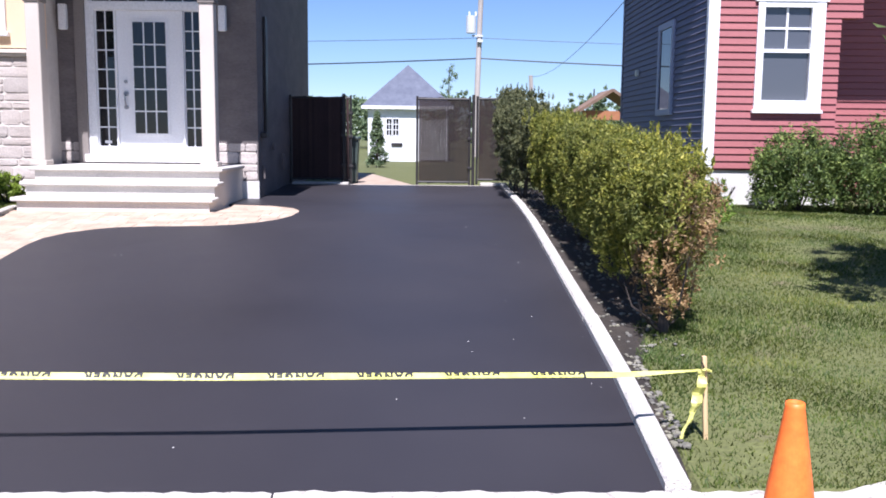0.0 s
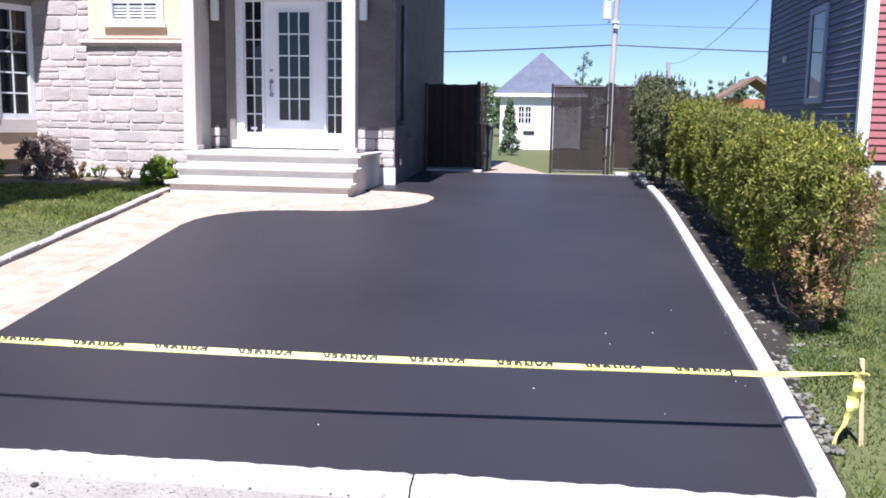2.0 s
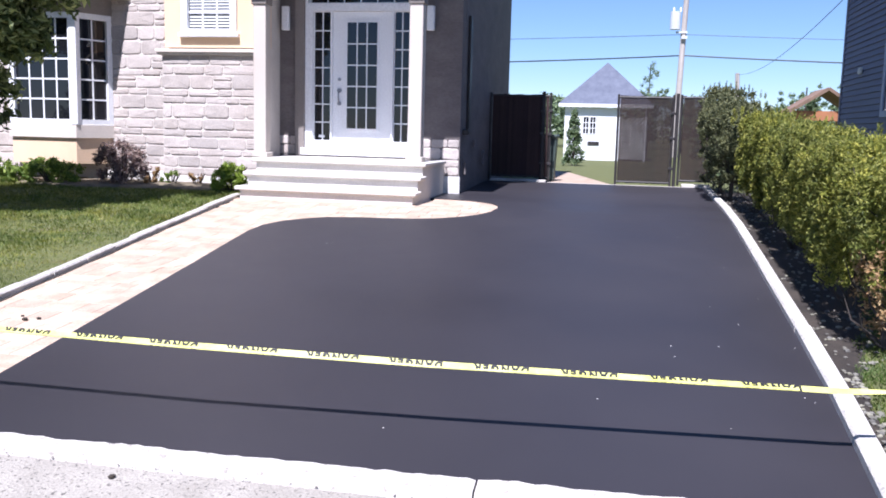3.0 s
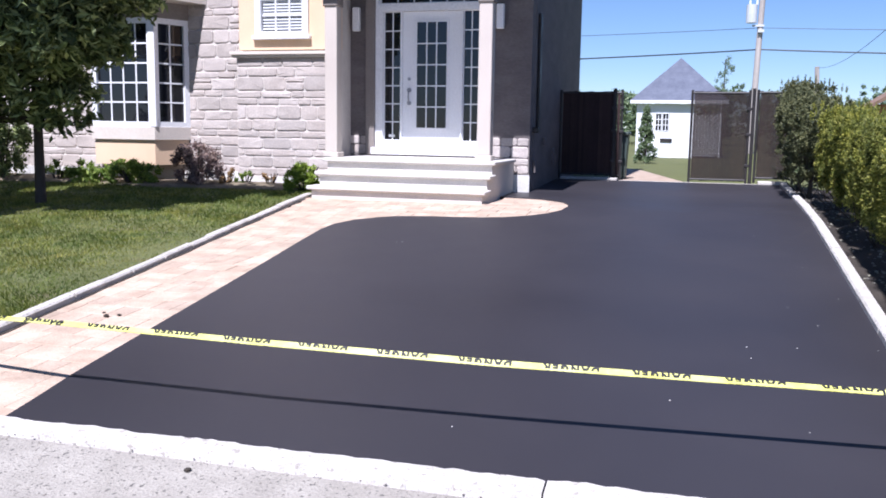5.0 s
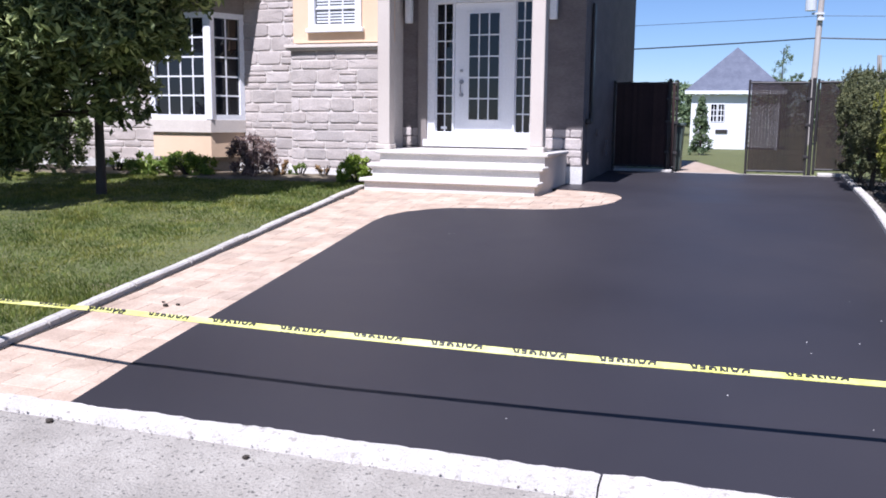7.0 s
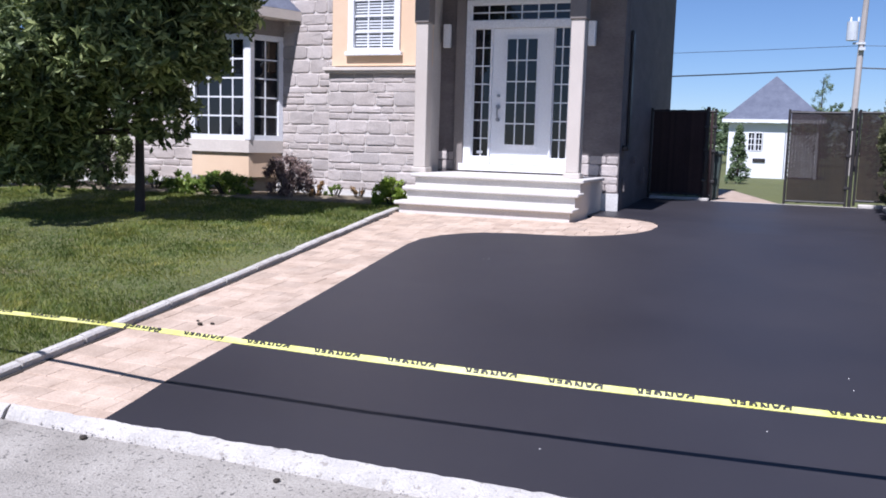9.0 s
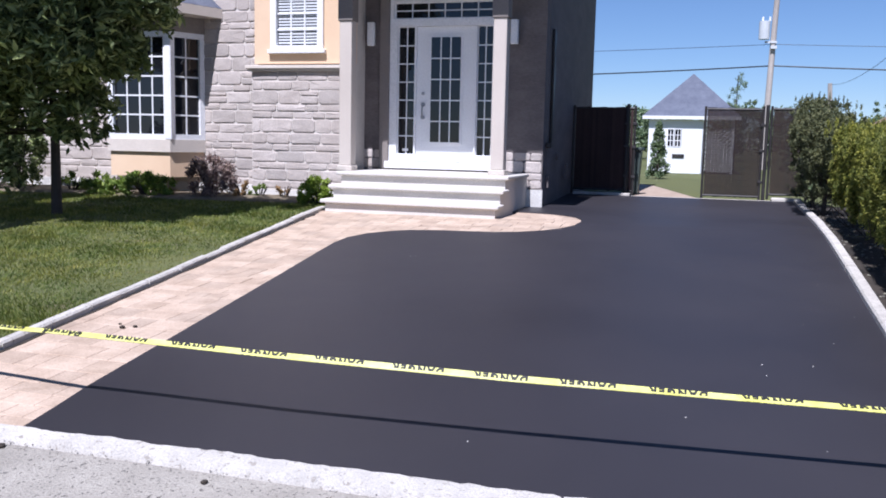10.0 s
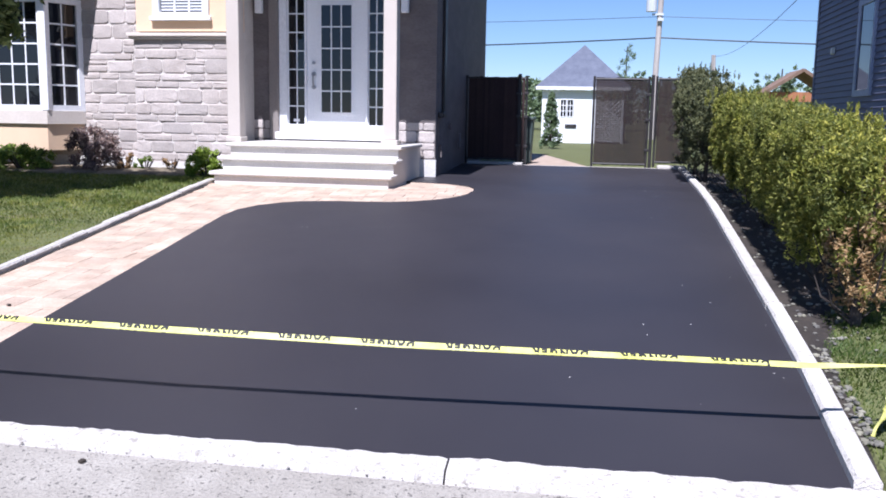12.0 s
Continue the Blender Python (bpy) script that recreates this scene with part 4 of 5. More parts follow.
def build_pole():
    p = empty("utility_pole", "weathered wooden utility pole with a pale transformer", "utility pole")
    bm = bmesh.new()
    tube(bm, [(2.18, 50, 0.3), (2.24, 50, 4), (2.34, 50, 8), (2.42, 50, 10.5)], 0.165, 10, 0.13)
    part("pole", bm, M_WOOD, p)
    bm = bmesh.new()
    tube(bm, [(1.85, 49.9, 7.2), (1.85, 49.9, 7.25), (1.85, 49.9, 8.05), (1.85, 49.9, 8.12)], 0.27, 14)
    part("transformer", bm, M_GREYMETAL, p, "pale grey transformer drum")
    part("bracket", boxes((1.9, 2.5, 49.82, 49.92, 7.0, 7.1), (2.2, 2.5, 49.7, 49.85, 6.7, 6.85)), M_GREYMETAL, p)
    for dz in (0.0, 0.35):
        bm = bmesh.new()
        tube(bm, [(1.75 + dz, 49.9, 8.12), (1.75 + dz, 49.9, 8.35)], 0.05, 8)
        part("insulator", bm, M_WHITE, p)
    def wire(a, b, sag, r, label):
        bm = bmesh.new()
        a, b = Vector(a), Vector(b)
        tube(bm, [a.lerp(b, k / 24) - Vector((0, 0, sag * 4 * (k / 24) * (1 - k / 24))) for k in range(25)], r, 5)
        thing("overhead_wire", bm, M_WIRE, label, "wire", "overhead wires")
    wire((2.35, 50, 5.85), (-48, 50, 5.9), 0.7, 0.035, "thick black overhead cable")
    wire((2.35, 50, 5.85), (52, 50, 5.9), 0.6, 0.035, "thick black overhead cable")
    wire((2.35, 50, 6.95), (-48, 50, 7.1), 0.5, 0.013, "thin black overhead wire")
    wire((2.35, 50, 6.95), (52, 50, 7.1), 0.5, 0.013, "thin black overhead wire")
    wire((5.2, 50, 4.9), (3.85, 18.8, 4.35), 0.45, 0.008, "thin drop wire to the red house")
    bm = bmesh.new()
    tube(bm, [(5.45, 50, 0.3), (5.2, 50, 4.95)], 0.13, 8, 0.11)
    thing("wooden_post", bm, M_WOOD, "short leaning grey wooden post", "post")


def build_gazebo():
    g = empty("cedar_gazebo", "orange cedar gazebo with a brown gable roof", "gazebo")
    for x in (6.7, 8.7):
        for y in (40, 42):
            part("post", boxes((x - 0.08, x + 0.08, y - 0.08, y + 0.08, 0.3, 2.6)), M_CEDAR, g)
    part("rail", boxes((6.5, 8.9, 39.9, 40.05, 2.35, 2.75)), M_CEDAR, g)
    part("rail", boxes((6.5, 8.9, 39.9, 40.05, 1.1, 1.5)), M_CEDAR, g)
    bm = bmesh.new()
    for y0 in (39.6,):
        a = [bm.verts.new(p) for p in ((6.2, 39.6, 2.7), (7.75, 39.6, 3.7), (9.3, 39.6, 2.7), (6.2, 42.4, 2.7), (7.75, 42.4, 3.7), (9.3, 42.4, 2.7))]
        bm.faces.new((a[0], a[1], a[4], a[3]))
        bm.faces.new((a[1], a[2], a[5], a[4]))
    ob = part("roof", bm, M_BROWNROOF, g)
    md = ob.modifiers.new("thick", "SOLIDIFY")
    md.thickness = 0.08
    for k, (x0, z0, x1, z1) in enumerate(((6.25, 2.7, 7.75, 3.66), (7.75, 3.66, 9.25, 2.7))):
        bm = bmesh.new()
        tube(bm, [(x0, 39.55, z0), (x1, 39.55, z1)], 0.09, 4)
        part("barge_board", bm, M_BROWNROOF, g)


# ---- plants ----
def limb(bm, a, b, r0, r1, rng, bend=0.12):
    a, b = Vector(a), Vector(b)
    n = 5
    pts = [a.lerp(b, k / n) + Vector((rng.gauss(0, bend), rng.gauss(0, bend), 0)) * (0 if k in (0,) else 0.4) for k in range(n + 1)]
    tube(bm, pts, r0, 7, r1)
    return pts


def build_hedge():
    rng = random.Random(21)
    ys = (5.95, 6.95, 8.15, 9.4, 10.7, 12.2, 13.8, 15.4)
    tops = (1.40, 1.53, 1.60, 1.67, 1.74, 1.84, 2.08, 2.32)
    for i, (y, top) in enumerate(zip(ys, tops)):
        x = 1.56 if i < 2 else (1.58 - 0.004 * i if i < 6 else 1.38)
        g = gz(y)
        sh = empty("cedar_shrub", "clipped yellow-green cedar shrub in a hedge" if i else "half-dead cedar shrub at the hedge's end, browned at its foot", "hedge shrub", group="hedge shrubs")
        bm = bmesh.new()
        tube(bm, [(x, y, g - 0.05), (x + 0.03, y, g + 0.5), (x, y, top - 0.25)], 0.04, 7, 0.012)
        for _ in range(26):
            a = rng.uniform(0, math.tau)
            z = g + rng.uniform(0.06, 0.9)
            f = rng.uniform(0.5, 1)
            tube(bm, [(x, y, z - 0.1), (x + 0.22 * math.cos(a) * f, y + 0.26 * math.sin(a) * f, z + 0.05), (x + 0.28 * math.cos(a) * f, y + 0.40 * math.sin(a) * f, z + rng.uniform(0.1, 0.4))], 0.011, 4, 0.003)
        part("stem_tangle", bm, M_BARK, sh)
        h = top - g
        rx, ry = (0.30, 0.40) if i == 0 else (0.46, 0.72)
        data, dry = ([], []), ([], [])
        dens = (0.62, 1.0, 1.0, 1.0, 0.8, 0.75, 0.5, 0.5)[i]
        foot = 0.14 if i == 0 else 0.27
        # sprays: small tilted fans that cover a lumpy upright body, open at the foot
        for _ in range(int(620 * dens)):
            a = rng.uniform(0, math.tau)
            t = rng.random() ** 0.75
            zz = g + foot + t * (h - foot) + 0.10 * noise.noise((a * 1.9, y, 7.0)) * (1 - t)
            wide = (0.50 + 0.66 * min(t * 1.45, 1.0)) * (1.0 if t < 0.82 else 1.0 - (t - 0.82) * 2.0)
            rr = wide * (0.82 + 0.95 * noise.noise((a * 2.4, zz * 2.0, y * 1.7))) * rng.uniform(0.80, 1.06)
            if t > 0.9:
                rr *= math.sqrt(rng.random())
            c = (x + rx * rr * math.cos(a), y + ry * rr * math.sin(a), zz + 0.05 * noise.noise((a, y, 3.0)))
            c = (max(c[0], drive_edge(y) + (0.20 if i < 6 else -0.15) + rng.uniform(0, 0.08)), c[1], c[2])
            low = zz - g - 0.30 * math.cos(a)
            browned = (i == 0 and low < 0.86 and rng.random() < 0.85) or (i == 1 and low < 0.35 and math.sin(a) < 0 and rng.random() < 0.6)
            if browned and t < 0.35 and rng.random() < 0.35:
                continue
            leaves(dry if browned else data, c, (0.066, 0.066, 0.10), 62 if not browned else 30, 0.0165 if i < 4 else 0.024, rng, shell=0.05, squash=0.8, upright=0.6)
        # wispy shoots over the top
        for _ in range(26):
            a, q = rng.uniform(0, math.tau), math.sqrt(rng.random())
            leaves(data, (x + rx * 0.9 * q * math.cos(a), y + ry * q * math.sin(a), top + rng.uniform(-0.06, 0.10)), (0.022, 0.022, 0.09), 26, 0.018, rng, shell=0.1, squash=0.6, upright=2.0)
        # dark inner fill
        leaves(data, (x, y, g + h * 0.58), (rx * 0.7, ry * 0.8, h * 0.34), int((2200 if i else 700) * dens), 0.032, rng, shell=0.2)
        leaf_mesh("foliage", data, M_CEDARLEAF if i < 6 else M_DULLLEAF, sh, "yellow-green cedar foliage" if i < 6 else "dull grey-green cedar foliage")
        if dry[0]:
            leaf_mesh("dead_foliage", dry, M_DRYLEAF, sh, "dry brown cedar foliage")


def bush(label, x, y, rx, ry, h, count, size, material, seed, group="", stems=True):
    rng = random.Random(seed)
    g = gz(y)
    b = empty("shrub", label, "shrub", group=group)
    bm = bmesh.new()
    for _ in range(9):
        a = rng.uniform(0, math.tau)
        tube(bm, [(x, y, g - 0.03), (x + rx * 0.35 * math.cos(a), y + ry * 0.35 * math.sin(a), g + h * 0.4), (x + rx * 0.7 * math.cos(a), y + ry * 0.7 * math.sin(a), g + h * 0.75)], 0.014, 5, 0.004)
    part("stem_tangle", bm, M_BARK, b)
    data = ([], [])
    for _ in range(max(6, count // 60)):
        a, r = rng.uniform(0, math.tau), math.sqrt(rng.random())
        z = g + h * (0.15 + 0.72 * rng.random() * (1.05 - 0.45 * r * r))
        leaves(data, (x + rx * 0.8 * r * math.cos(a), y + ry * 0.8 * r * math.sin(a), z), (rx * 0.24, ry * 0.24, h * 0.17), 60, size, rng, shell=0.1, squash=0.7, upright=0.6)
    leaf_mesh("foliage", data, material, b)
    return b


def tree(label, x, y, height, blobs, count, size, material, seed, lean=(0, 0), trunk=0.07, category="tree"):
    """A tapered trunk, limbs to each clump of the crown and many single leaves."""
    rng = random.Random(seed)
    g = gz(y)
    t = empty("tree", label, category)
    bm = bmesh.new()
    pts = [(x, y, g - 0.05), (x + lean[0] * 0.2 + 0.01, y + lean[1] * 0.2, g + height * 0.25), (x + lean[0] * 0.5 - 0.02, y + lean[1] * 0.5, g + height * 0.55), (x + lean[0], y + lean[1], g + height * 0.9)]
    tube(bm, pts, trunk, 9, trunk * 0.35)
    part("trunk", bm, M_BARK, t)
    bm = bmesh.new()
    data = ([], [])
    total = sum(b[3] * b[4] * b[5] for b in blobs)
    for bx, by, bz, rx, ry, rz in blobs:
        base = Vector(pts[1]).lerp(Vector(pts[3]), min(max((bz - g - height * 0.25) / (height * 0.65), 0.05), 0.95))
        limb(bm, base, (bx, by, bz), trunk * 0.4, 0.008, rng)
        n = int(count * (rx * ry * rz) / total)
        for _ in range(max(3, n // 45)):
            d = Vector((rng.gauss(0, 1), rng.gauss(0, 1), rng.gauss(0, 1))).normalized() * (rng.random() ** 0.4)
            c = (bx + d.x * rx, by + d.y * ry, bz + d.z * rz)
            leaves(data, c, (0.20, 0.20, 0.24), 45, size, rng, shell=0.1, squash=0.72, upright=-0.45)
    part("branchwork", bm, M_BARK, t)
    leaf_mesh("crown", data, material, t)
    return t


def conifer(label, x, y, h, r, seed, material=M_BUSHLEAF):
    rng = random.Random(seed)
    g = gz(y)
    t = empty("small_conifer", label, "conifer")
    bm = bmesh.new()
    tube(bm, [(x, y, g - 0.05), (x, y, g + h * 0.9)], 0.05, 6, 0.01)
    part("trunk", bm, M_BARK, t)
    data = ([], [])
    for k in range(90):
        f = rng.random()
        a = rng.uniform(0, math.tau)
        rr = r * (1 - f) ** 0.8 * rng.uniform(0.5, 1.0)
        leaves(data, (x + rr * math.cos(a), y + rr * math.sin(a), g + 0.08 + f * h), (0.13, 0.13, 0.16), 30, 0.05, rng, shell=0.1)
    leaf_mesh("foliage", data, material, t)


def build_plants():
    build_hedge()
    bush("full green cedar bush against the red house", 5.0, 12.2, 0.75, 0.7, 1.25, 13000, 0.032, M_FROND, 31, "shrubs by the red house")
    bush("full green cedar bush against the red house", 6.0, 12.0, 0.85, 0.8, 1.45, 15000, 0.032, M_FROND, 32, "shrubs by the red house")
    bush("full green cedar bush against the red house", 7.3, 11.8, 0.9, 0.8, 1.5, 13000, 0.032, M_FROND, 33, "shrubs by the red house")
    bush("small pale weedy bush at the foundation", 4.15, 12.75, 0.22, 0.2, 0.42, 500, 0.03, M_BUSHLEAF, 34)
    bush("tall wispy green bush beside the blue wall", 2.95, 10.6, 0.55, 1.3, 0.75, 1800, 0.04, M_BUSHLEAF, 35)
    bush("lime green perennial beside the steps", -5.75, 11.95, 0.34, 0.26, 0.55, 1600, 0.04, M_LIME, 36)
    bush("dark purple barberry bush under the bay", -7.68, 12.2, 0.46, 0.38, 0.88, 4000, 0.032, M_PURPLE, 37)
    bush("low green bush under the bay window", -8.7, 11.95, 0.55, 0.28, 0.50, 2200, 0.04, M_BUSHLEAF, 38, "low shrubs in the bed")
    bush("low green bush under the bay window", -9.45, 11.95, 0.50, 0.28, 0.46, 2000, 0.04, M_BUSHLEAF, 39, "low shrubs in the bed")
    bush("small green perennial in the flower bed", -10.3, 12.2, 0.28, 0.22, 0.42, 700, 0.035, M_BUSHLEAF, 40, "low shrubs in the bed")
    for k, (x, y) in enumerate(((-6.95, 12.4), (-6.55, 12.45), (-6.15, 12.35), (-7.2, 12.3))):
        bush("thin weedy plant in the flower bed", x, y, 0.2, 0.16, 0.34, 320, 0.028, M_DRYLEAF if k % 2 else M_BUSHLEAF, 50 + k, "bed weeds")
    for k, (x, y, h) in enumerate(((-11.2, 12.0, 1.5), (-12.2, 11.8, 1.5), (-13.2, 11.6, 1.5))):
        bush("dark green shrub in the shaded bed", x, y, 0.65, 0.4, h, 3600, 0.05, M_TREELEAF, 60 + k, "shaded shrubs")
    tree("young broadleaf tree with dense dark foliage on the lawn", -8.5, 9.7, 4.0,
         [(-8.3, 9.0, 2.7, 1.1, 1.1, 0.8), (-7.6, 8.9, 2.75, 0.75, 1.0, 0.65), (-9.1, 8.5, 2.3, 0.9, 0.9, 0.8), (-7.9, 8.8, 3.9, 1.3, 1.5, 0.9), (-7.0, 9.2, 3.3, 0.7, 0.9, 0.7), (-9.8, 8.4, 2.2, 0.8, 0.8, 0.9), (-7.85, 9.3, 1.8, 0.45, 0.6, 0.45), (-10.4, 9.6, 3.6, 0.9, 0.9, 0.8), (-7.5, 7.9, 3.9, 0.9, 0.8, 0.45), (-8.8, 7.7, 2.3, 0.6, 0.6, 0.6), (-9.2, 9.0, 1.6, 0.8, 0.8, 0.7), (-10.1, 9.4, 1.5, 0.8, 0.8, 0.7), (-6.55, 9.2, 4.2, 0.75, 0.8, 0.6), (-8.2, 9.0, 4.4, 1.2, 1.0, 0.4), (-7.2, 9.3, 2.5, 0.4, 0.5, 0.35)], 88000, 0.072, M_TREELEAF, 71, trunk=0.075)
    tree("leafy tree at the edge of the neighbour's lawn", 4.9, 5.8, 4.0,
         [(4.0, 5.7, 3.5, 0.8, 0.7, 0.45), (5.2, 5.8, 3.4, 1.1, 1.0, 0.8), (3.3, 5.9, 2.35, 0.25, 0.3, 0.25), (4.6, 6.1, 4.1, 1.1, 0.9, 0.5)], 32000, 0.05, M_TREELEAF, 72, trunk=0.07)
    conifer("small pointed conifer on the back lawn", -1.95, 29.5, 1.7, 0.42, 81, M_FARLEAF)
    tree("thin young tree by the shed", 0.6, 44.0, 5.0, [(0.7, 44, 4.7, 0.3, 0.3, 0.7), (0.45, 44, 3.6, 0.4, 0.4, 0.7)], 1300, 0.045, M_FARLEAF, 82, trunk=0.05)
    rng = random.Random(9)
    k = 0
    for x, y, h in ((12.5, 58, 6.0), (10.5, 60, 5.4), (14.5, 62, 5.6), (-9.5, 48, 4.6), (-3.6, 52, 4.0), (3.0, 60, 4.6), (8.0, 64, 4.2)):
        k += 1
        blobs = [(x + rng.uniform(-1, 1), y + rng.uniform(-1, 1), h * rng.uniform(0.35, 0.9), 1.1, 1.1, 0.9) for _ in range(5)]
        tree("green broadleaf tree beyond the back garden", x, y, h * 0.9, blobs, 4200, 0.09, M_FARLEAF, 90 + k, trunk=0.12)
    # far wood
    data = ([], [])
    for _ in range(1500):
        x = rng.uniform(-95, 110)
        y = rng.uniform(72, 92)
        top = 3.6 + 1.1 * noise.noise((x * 0.13, 0, 0)) + 0.9 * noise.noise((x * 0.5, 3, 0)) + (y - 72) * 0.05
        z = rng.uniform(0.2, 1.0) * max(top, 1.2) + 0.3
        leaves(data, (x, y, z), (1.4, 1.2, 0.7), 90, 0.22, rng, shell=0.1)
    leaf_mesh("far_wood", data, M_FARLEAF, None, "green belt of woodland behind the gardens", "stuff")["category"] = "woodland"
    data = ([], [])
    for _ in range(150):
        x = rng.uniform(1.5, 14)
        y = rng.uniform(22, 34)
        leaves(data, (x, y, rng.uniform(0.6, 1.9) + 0.02 * x), (0.6, 0.5, 0.35), 70, 0.09, rng, shell=0.1)
    leaf_mesh("garden_hedge", data, M_FARLEAF, None, "loose green hedge behind the neighbour's garden", "stuff")["category"] = "hedge"


def build_grass():
    rng = np.random.RandomState(4)
    def field(name, n, xs, ys, keep, lift, label, hmax, blade):
        x, y = rng.uniform(*xs, n), ys[0] + (ys[1] - ys[0]) * rng.rand(n) ** 1.5
        verts, faces = [], []
        for a, b in zip(x, y):
            if not keep(a, b):
                continue
            z = gz(b) + lift - 0.01
            h = hmax * (0.5 + 0.7 * rng.rand()) * (0.75 + 0.5 * noise.noise((a * 0.9, b * 0.9, 0)))
            t = rng.rand() * math.tau
            w = 0.0026 + 0.0005 * b
            cx, sx = math.cos(t) * w, math.sin(t) * w
            lx, ly = rng.normal(0, h * 0.5), rng.normal(0, h * 0.5)
            band = math.sin((a * 0.35 + b) * math.tau / 0.95)
            lx, ly = lx + 0.15 * h * band, ly + 0.38 * h * band
            i = len(verts)
            verts += [(a - cx, b - sx, z), (a + cx, b + sx, z), (a + lx, b + ly, z + h)]
            faces.append((i, i + 1, i + 2))
        leaf_mesh(name, (verts, faces), blade, None, label, "stuff")["category"] = "grass"
    field("grass", 240000, (1.1, 7.6), (3.60, 12.9), lambda a, b: a > drive_edge(b) + float(np.interp(b, (3.6, 5.2, 5.8, 7.0), (0.15, 0.22, 0.30, 0.65))) + 0.03 * math.sin(b * 9) and rng.rand() < float(np.interp(math.hypot(a - 1.3, (b - 3.9) * 0.8), (0.1, 0.4, 0.9), (0.12, 0.35, 1.0))), 0.03, "short sunlit lawn grass beside the hedge", 0.045, M_LUSH)
    field("grass", 260000, (-12.6, -4.4), (3.60, 12.2), lambda a, b: a < lawn_edge(b) - 0.10, 0.045, "short sunlit lawn grass before the stone house", 0.055, M_BLADE)


def build_grit():
    rng = random.Random(8)
    def chip(bm, x, y, z, s):
        vs = bmesh.ops.create_icosphere(bm, subdivisions=1, radius=s)["verts"]
        for v in vs:
            v.co = Vector((v.co.x * rng.uniform(0.7, 1.3) + x, v.co.y * rng.uniform(0.7, 1.3) + y, v.co.z * 0.6 + z))
    bm = bmesh.new()
    for _ in range(420):
        y = 4.0 + 11 * rng.random() ** 1.5
        x = drive_edge(y) + 0.14 + rng.random() * (0.08 if y < 5.4 else 0.4)
        chip(bm, x, y, gz(y) + 0.035, rng.uniform(0.008, 0.022))
    thing("gravel", bm, M_GRAVEL, "loose grey gravel along the kerb", "gravel", kind="stuff")
    bm = bmesh.new()
    for _ in range(16):
        y = 4.2 + 8 * rng.random()
        x = drive_edge(y) - 0.05 - abs(rng.gauss(0, 0.5))
        chip(bm, x, y, gz(y) + 0.034, rng.uniform(0.002, 0.004))
    for x, y in ((0.22, 5.67), (0.52, 5.73), (0.35, 5.0), (-3.05, 8.4), (-3.0, 8.42), (-0.2, 4.6), (0.7, 6.3), (-1.2, 3.95)):
        chip(bm, x, y, gz(y) + 0.034, 0.0045)
    thing("debris", bm, M_FOUND, "pale bits of grit on the black asphalt", "grit", kind="stuff")
    bm = bmesh.new()
    for _ in range(1600):
        x, y = rng.uniform(-7, 4), 3.34 - 1.6 * rng.random() ** 2
        chip(bm, x, y, gz(y) + 0.001, rng.uniform(0.002, 0.007))
    thing("road_grit", bm, M_ROAD, "loose grit along the road edge", "grit", kind="stuff")


def build_clods():
    rng = random.Random(77)
    for x, y, r in ((-4.12, 5.22, 0.022), (-4.05, 5.27, 0.016), (-4.2, 5.3, 0.013), (-3.35, 3.27, 0.02), (-2.2, 3.22, 0.017), (-0.9, 3.05, 0.022)):
        bm = bmesh.new()
        vs = bmesh.ops.create_icosphere(bm, subdivisions=2, radius=r)["verts"]
        for v in vs:
            v.co = v.co * rng.uniform(0.8, 1.15)
            v.co.z *= 0.6
        on_walk = y > 3.6
        c = thing("clod", bm, M_SOIL_SHADE, "small dark clod of dirt on the paving" if on_walk else "small dark clod of dirt on the road", "dirt clod", "dirt clods")
        c.location = (x, y, gz(y) + (0.022 if on_walk else 0.0) + r * 0.4)


# ---- tape, stakes and cone ----
def tape_line(x):
    """Middle of the tape at x: place and lean."""
    y = float(np.interp(x, (-6.6, -4.4, -3.5, -2.2, -1.0, 0.9, 1.29), (3.93, 3.95, 3.84, 3.85, 3.92, 4.07, 4.13)))
    z = float(np.interp(x, (-6.6, -4.4, -3.5, -2.2, -1.0, 0.9, 1.29), (0.425, 0.45, 0.488, 0.477, 0.459, 0.445, 0.455)))
    lean = 0.98 + 0.16 * math.sin(x * 1.3 + 0.4)
    return y, z, lean


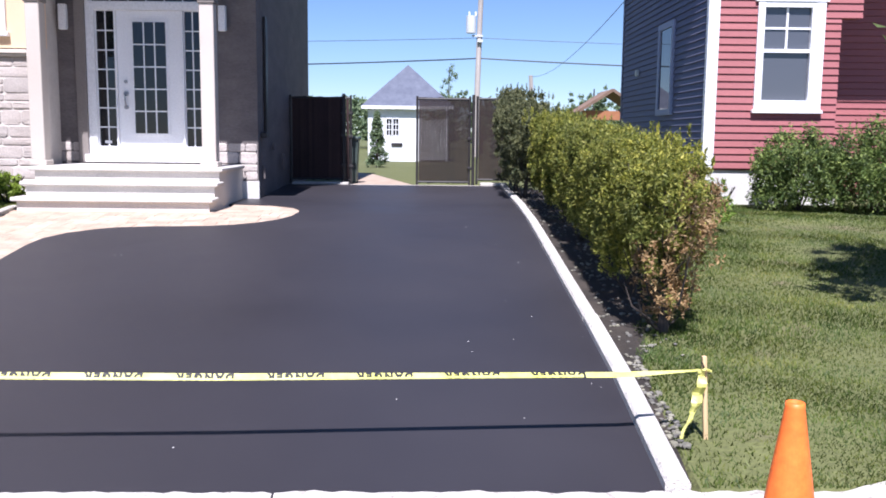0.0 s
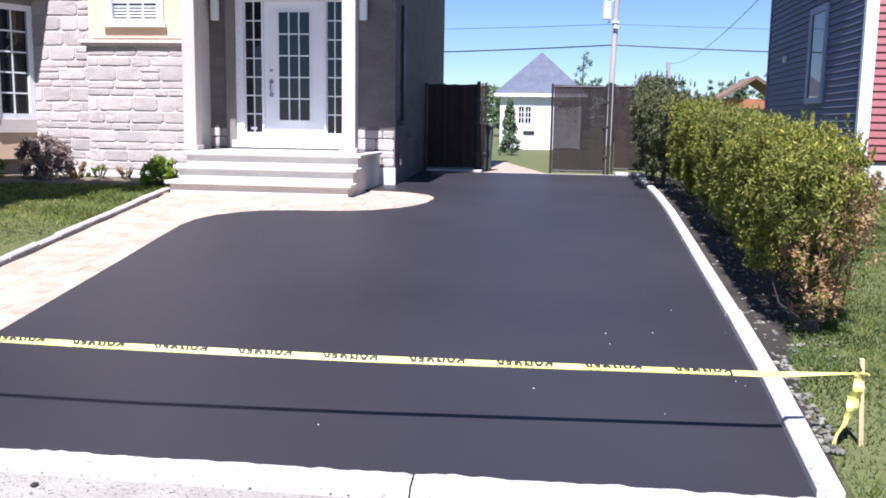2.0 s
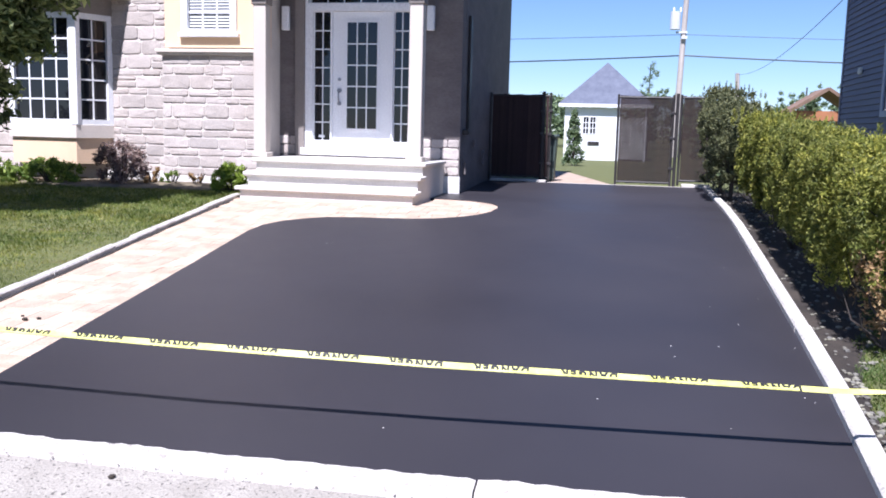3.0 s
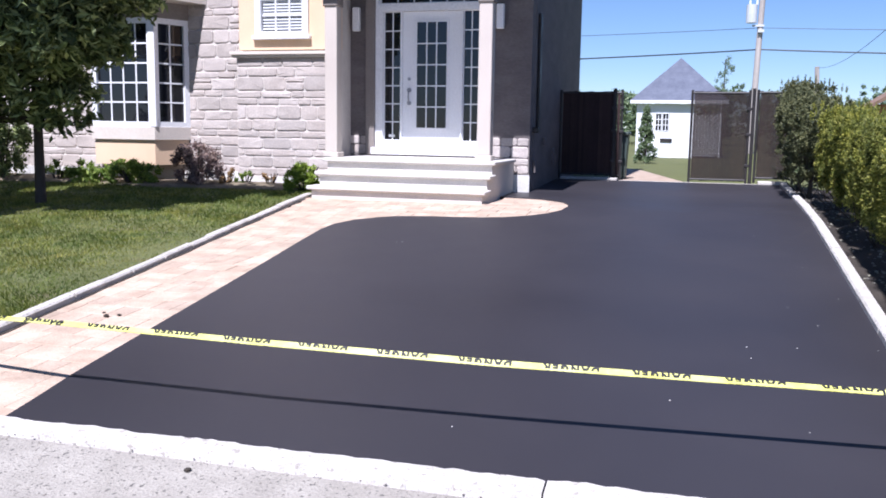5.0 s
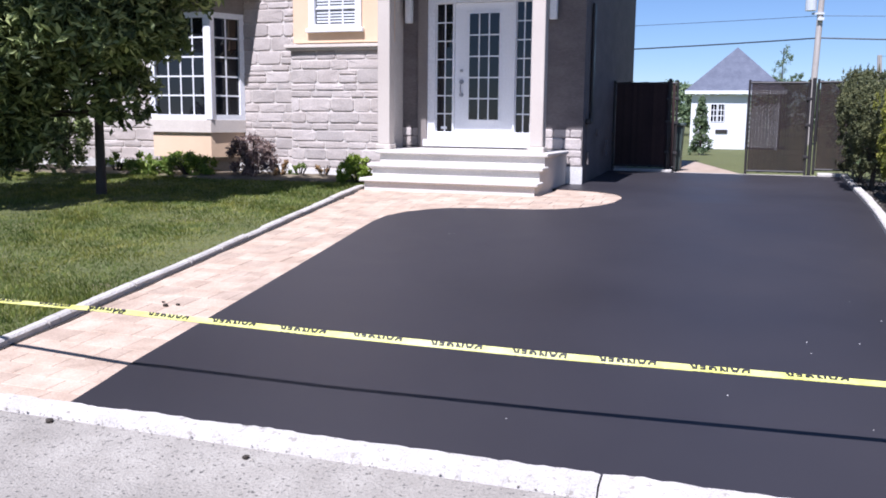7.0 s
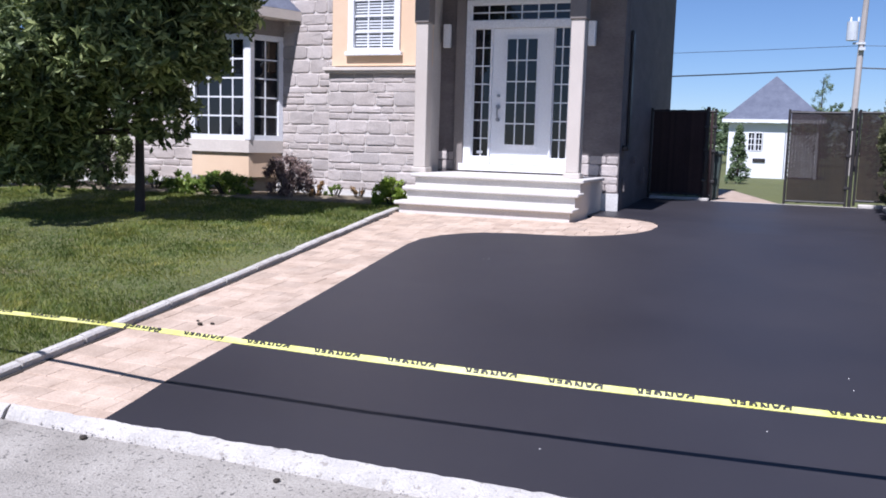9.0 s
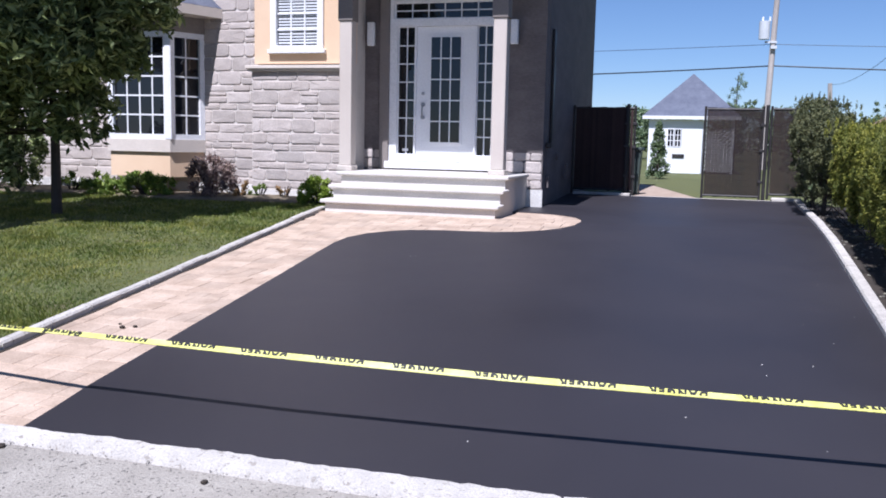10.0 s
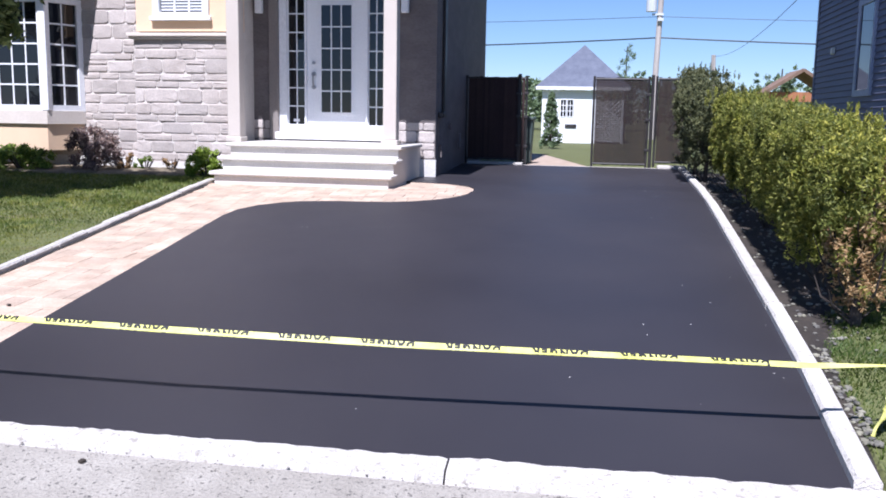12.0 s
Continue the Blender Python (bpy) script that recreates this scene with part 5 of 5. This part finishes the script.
def build_tape():
    tape = empty("barrier_tape", "yellow tape with black DANGER lettering, stretched across the drive", "barrier tape")
    bm = bmesh.new()
    w = 0.0195
    rows = []
    for k in range(190):
        x = -6.6 + 7.87 * k / 189
        y, z, a = tape_line(x)
        ww = w * (1.0 if x < 0.95 else max(0.25, 1 - (x - 0.95) * 2.4))
        rows.append((bm.verts.new((x, y - math.sin(a) * ww, z + math.cos(a) * ww * -1)), bm.verts.new((x, y + math.sin(a) * ww, z + math.cos(a) * ww))))
    for a, b in zip(rows, rows[1:]):
        bm.faces.new((a[0], b[0], b[1], a[1]))
    ob = part("ribbon", bm, M_TAPE, tape)
    md = ob.modifiers.new("thick", "SOLIDIFY")
    md.thickness = 0.0006
    # the lower edge is folded up over the print
    bm = bmesh.new()
    rows = []
    for k in range(190):
        x = -6.6 + 7.3 * k / 189
        y, z, a = tape_line(x)
        up, out = Vector((0, math.sin(a), math.cos(a))), Vector((0, -math.cos(a), math.sin(a)))
        c = Vector((x, y, z))
        top = -0.0085 + 0.003 * math.sin(x * 2.3) + 0.002 * math.sin(x * 9.0)
        rows.append([bm.verts.new(c + up * u + out * o) for u, o in ((-0.0196, 0.0002), (-0.0208, 0.003), (-0.019, 0.0055), (top, 0.0058))])
    for a, b in zip(rows, rows[1:]):
        for j in range(3):
            bm.faces.new((a[j], b[j], b[j + 1], a[j + 1]))
    part("fold", bm, M_TAPE, tape)
    x = -6.3
    while x < 0.85:
        cu = bpy.data.curves.new("word", "FONT")
        cu.body = "DANGER"
        cu.size = 0.05
        cu.offset = 0.0026
        cu.space_character = 1.42
        cu.align_x, cu.align_y = "CENTER", "CENTER"
        cu.extrude = 0.0002
        cu.materials.append(M_INK)
        t = new("word", cu)
        y, z, a = tape_line(x)
        d = (Vector((0.3, *[tape_line(x + 0.15)[i] - tape_line(x - 0.15)[i] for i in (0, 1)]))).normalized()
        up = Vector((0, math.sin(a), math.cos(a)))
        up = (up - d * up.dot(d)).normalized()
        nrm = d.cross(up)
        rot = Matrix((-d, -up, nrm)).transposed().to_4x4()
        t.matrix_world = Matrix.Translation(Vector((x, y, z)) + nrm * 0.0035) @ rot
        t.parent = tape
        x += 0.405
    for sx, sy, lean in ((1.29, 4.13, 0.03), (-6.62, 3.93, -0.02)):
        st = empty("wooden_stake", "thin raw pine stake driven into the lawn", "stake", group="tape stakes")
        bm = bmesh.new()
        g = gz(sy)
        vs = box(bm, -0.0105, 0.0105, -0.0105, 0.0105, -0.12, 0.40)
        for v in vs:
            v.co = Vector((sx + lean * (1 - (v.co.z + 0.12) / 0.5) + v.co.x, sy + v.co.y, g + 0.03 + v.co.z))
        bmesh.ops.bevel(bm, geom=bm.edges[:], offset=0.002, segments=1, affect="EDGES")
        part("shaft", bm, M_STAKE, st)
    # knot and loose tail
    tail = empty("tape_tail", "crumpled loose end of yellow tape knotted to the stake", "tape end")
    bm = bmesh.new()
    rows = []
    for k in range(22):
        f = k / 21
        x = 1.275 - 0.02 * f - 0.075 * f * f
        z = 0.465 - 0.33 * f
        ww = 0.007 + 0.020 * math.sin(min(f / 0.68, 1) * math.pi) + 0.003 * math.sin(k * 2.1)
        ww = max(ww, 0.008)
        y = 4.095 + 0.012 * math.sin(k * 1.1) - 0.01 * f
        rows.append((bm.verts.new((x - ww, y + 0.008 * math.sin(k * 0.9), z)), bm.verts.new((x, y - 0.01 - 0.006 * math.cos(k), z)), bm.verts.new((x + ww, y + 0.008 * math.cos(k * 0.7), z))))
    for a, b in zip(rows, rows[1:]):
        for j in range(2):
            bm.faces.new((a[j], a[j + 1], b[j + 1], b[j]))
    ob = part("ribbon", bm, M_TAPE, tail)
    md = ob.modifiers.new("thick", "SOLIDIFY")
    md.thickness = 0.001
    bm = bmesh.new()
    tube(bm, [(1.262, 4.105, 0.45), (1.29, 4.098, 0.468), (1.318, 4.115, 0.452), (1.30, 4.155, 0.445), (1.262, 4.145, 0.45), (1.262, 4.105, 0.45)], 0.008, 5)
    part("knot", bm, M_TAPE, tail)
    bm = bmesh.new()
    tube(bm, [(1.272, 4.112, 0.50), (1.285, 4.108, 0.47), (1.315, 4.110, 0.445)], 0.005, 5)
    part("ink_band", bm, M_INK, tail)


def build_cone():
    cx, cy = 1.12, 2.66
    c = empty("traffic_cone", "bright orange traffic cone standing at the road edge", "traffic cone", (cx, cy, 0.0))
    part("base", boxes((-0.18, 0.18, -0.18, 0.18, 0.0, 0.03), bevel=0.01), M_CONE, c)
    bm = bmesh.new()
    prof = [(0.135, 0.03), (0.132, 0.05), (0.03, 0.73), (0.029, 0.745), (0.022, 0.747), (0.02, 0.70)]
    n = 32
    rings = [[bm.verts.new((r * math.cos(math.tau * k / n), r * math.sin(math.tau * k / n), z)) for k in range(n)] for r, z in prof]
    for a, b in zip(rings, rings[1:]):
        for k in range(n):
            bm.faces.new((a[k], a[(k + 1) % n], b[(k + 1) % n], b[k]))
    bm.faces.new(rings[-1])
    body = part("body", bm, M_CONE, c)
    for p in body.data.polygons:
        p.use_smooth = True


build_red_house()
build_gates()
build_shed()
build_pole()
build_gazebo()
build_tape()
build_cone()
build_plants()
build_grass()
build_grit()
build_clods()


# ---- paving stones of the walk ----
def build_pavers():
    rng = random.Random(14)
    walkway = empty("paved_walk", "walk of tan and pinkish concrete paving stones", "paving", kind="structure")
    meshes = {}
    def paver(x0, x1, y0, y1):
        w, l = round(x1 - x0, 2), round(y1 - y0, 2)
        if (w, l) not in meshes:
            bm = bmesh.new()
            box(bm, -w / 2 + 0.002, w / 2 - 0.002, -l / 2 + 0.002, l / 2 - 0.002, -0.04, 0.0, bevel=0.004)
            me = bpy.data.meshes.new("paving_stone")
            bm.to_mesh(me)
            bm.free()
            me.materials.append(M_PAVER)
            meshes[(w, l)] = me
        ob = new("paving_stone", meshes[(w, l)])
        y = (y0 + y1) / 2
        slope = math.atan2(gz(y1) - gz(y0), y1 - y0)
        ob.matrix_world = Matrix.Translation(((x0 + x1) / 2, y, gz(y) + 0.022 + rng.uniform(-0.0015, 0.0015))) @ Matrix.Rotation(slope, 4, "X")
        ob.parent = walkway
    y = 3.43
    while y < 10.0:
        l = rng.choice((0.16, 0.24, 0.24))
        x = lawn_edge(y + l) + 0.0
        end = float(np.interp(y + l / 2, WALK_EDGE_Y, WALK_EDGE_X))
        end = max(end, float(np.interp(y, WALK_EDGE_Y, WALK_EDGE_X))) + 0.02
        x -= rng.uniform(0, 0.1)
        while x < end:
            w = rng.choice((0.16, 0.24, 0.32))
            paver(max(x, lawn_edge(y + l)), x + w, y, y + l)
            x += w
        y += l
    while y < 12.5:
        l = rng.choice((0.16, 0.24))
        x = lawn_edge(y + l) if y < 11.2 else -2.82
        x += rng.uniform(0, 0.06)
        end = -1.70
        while x < end:
            w = rng.choice((0.16, 0.24, 0.32))
            paver(x, x + w, y, y + l)
            x += w
        y += l


build_pavers()
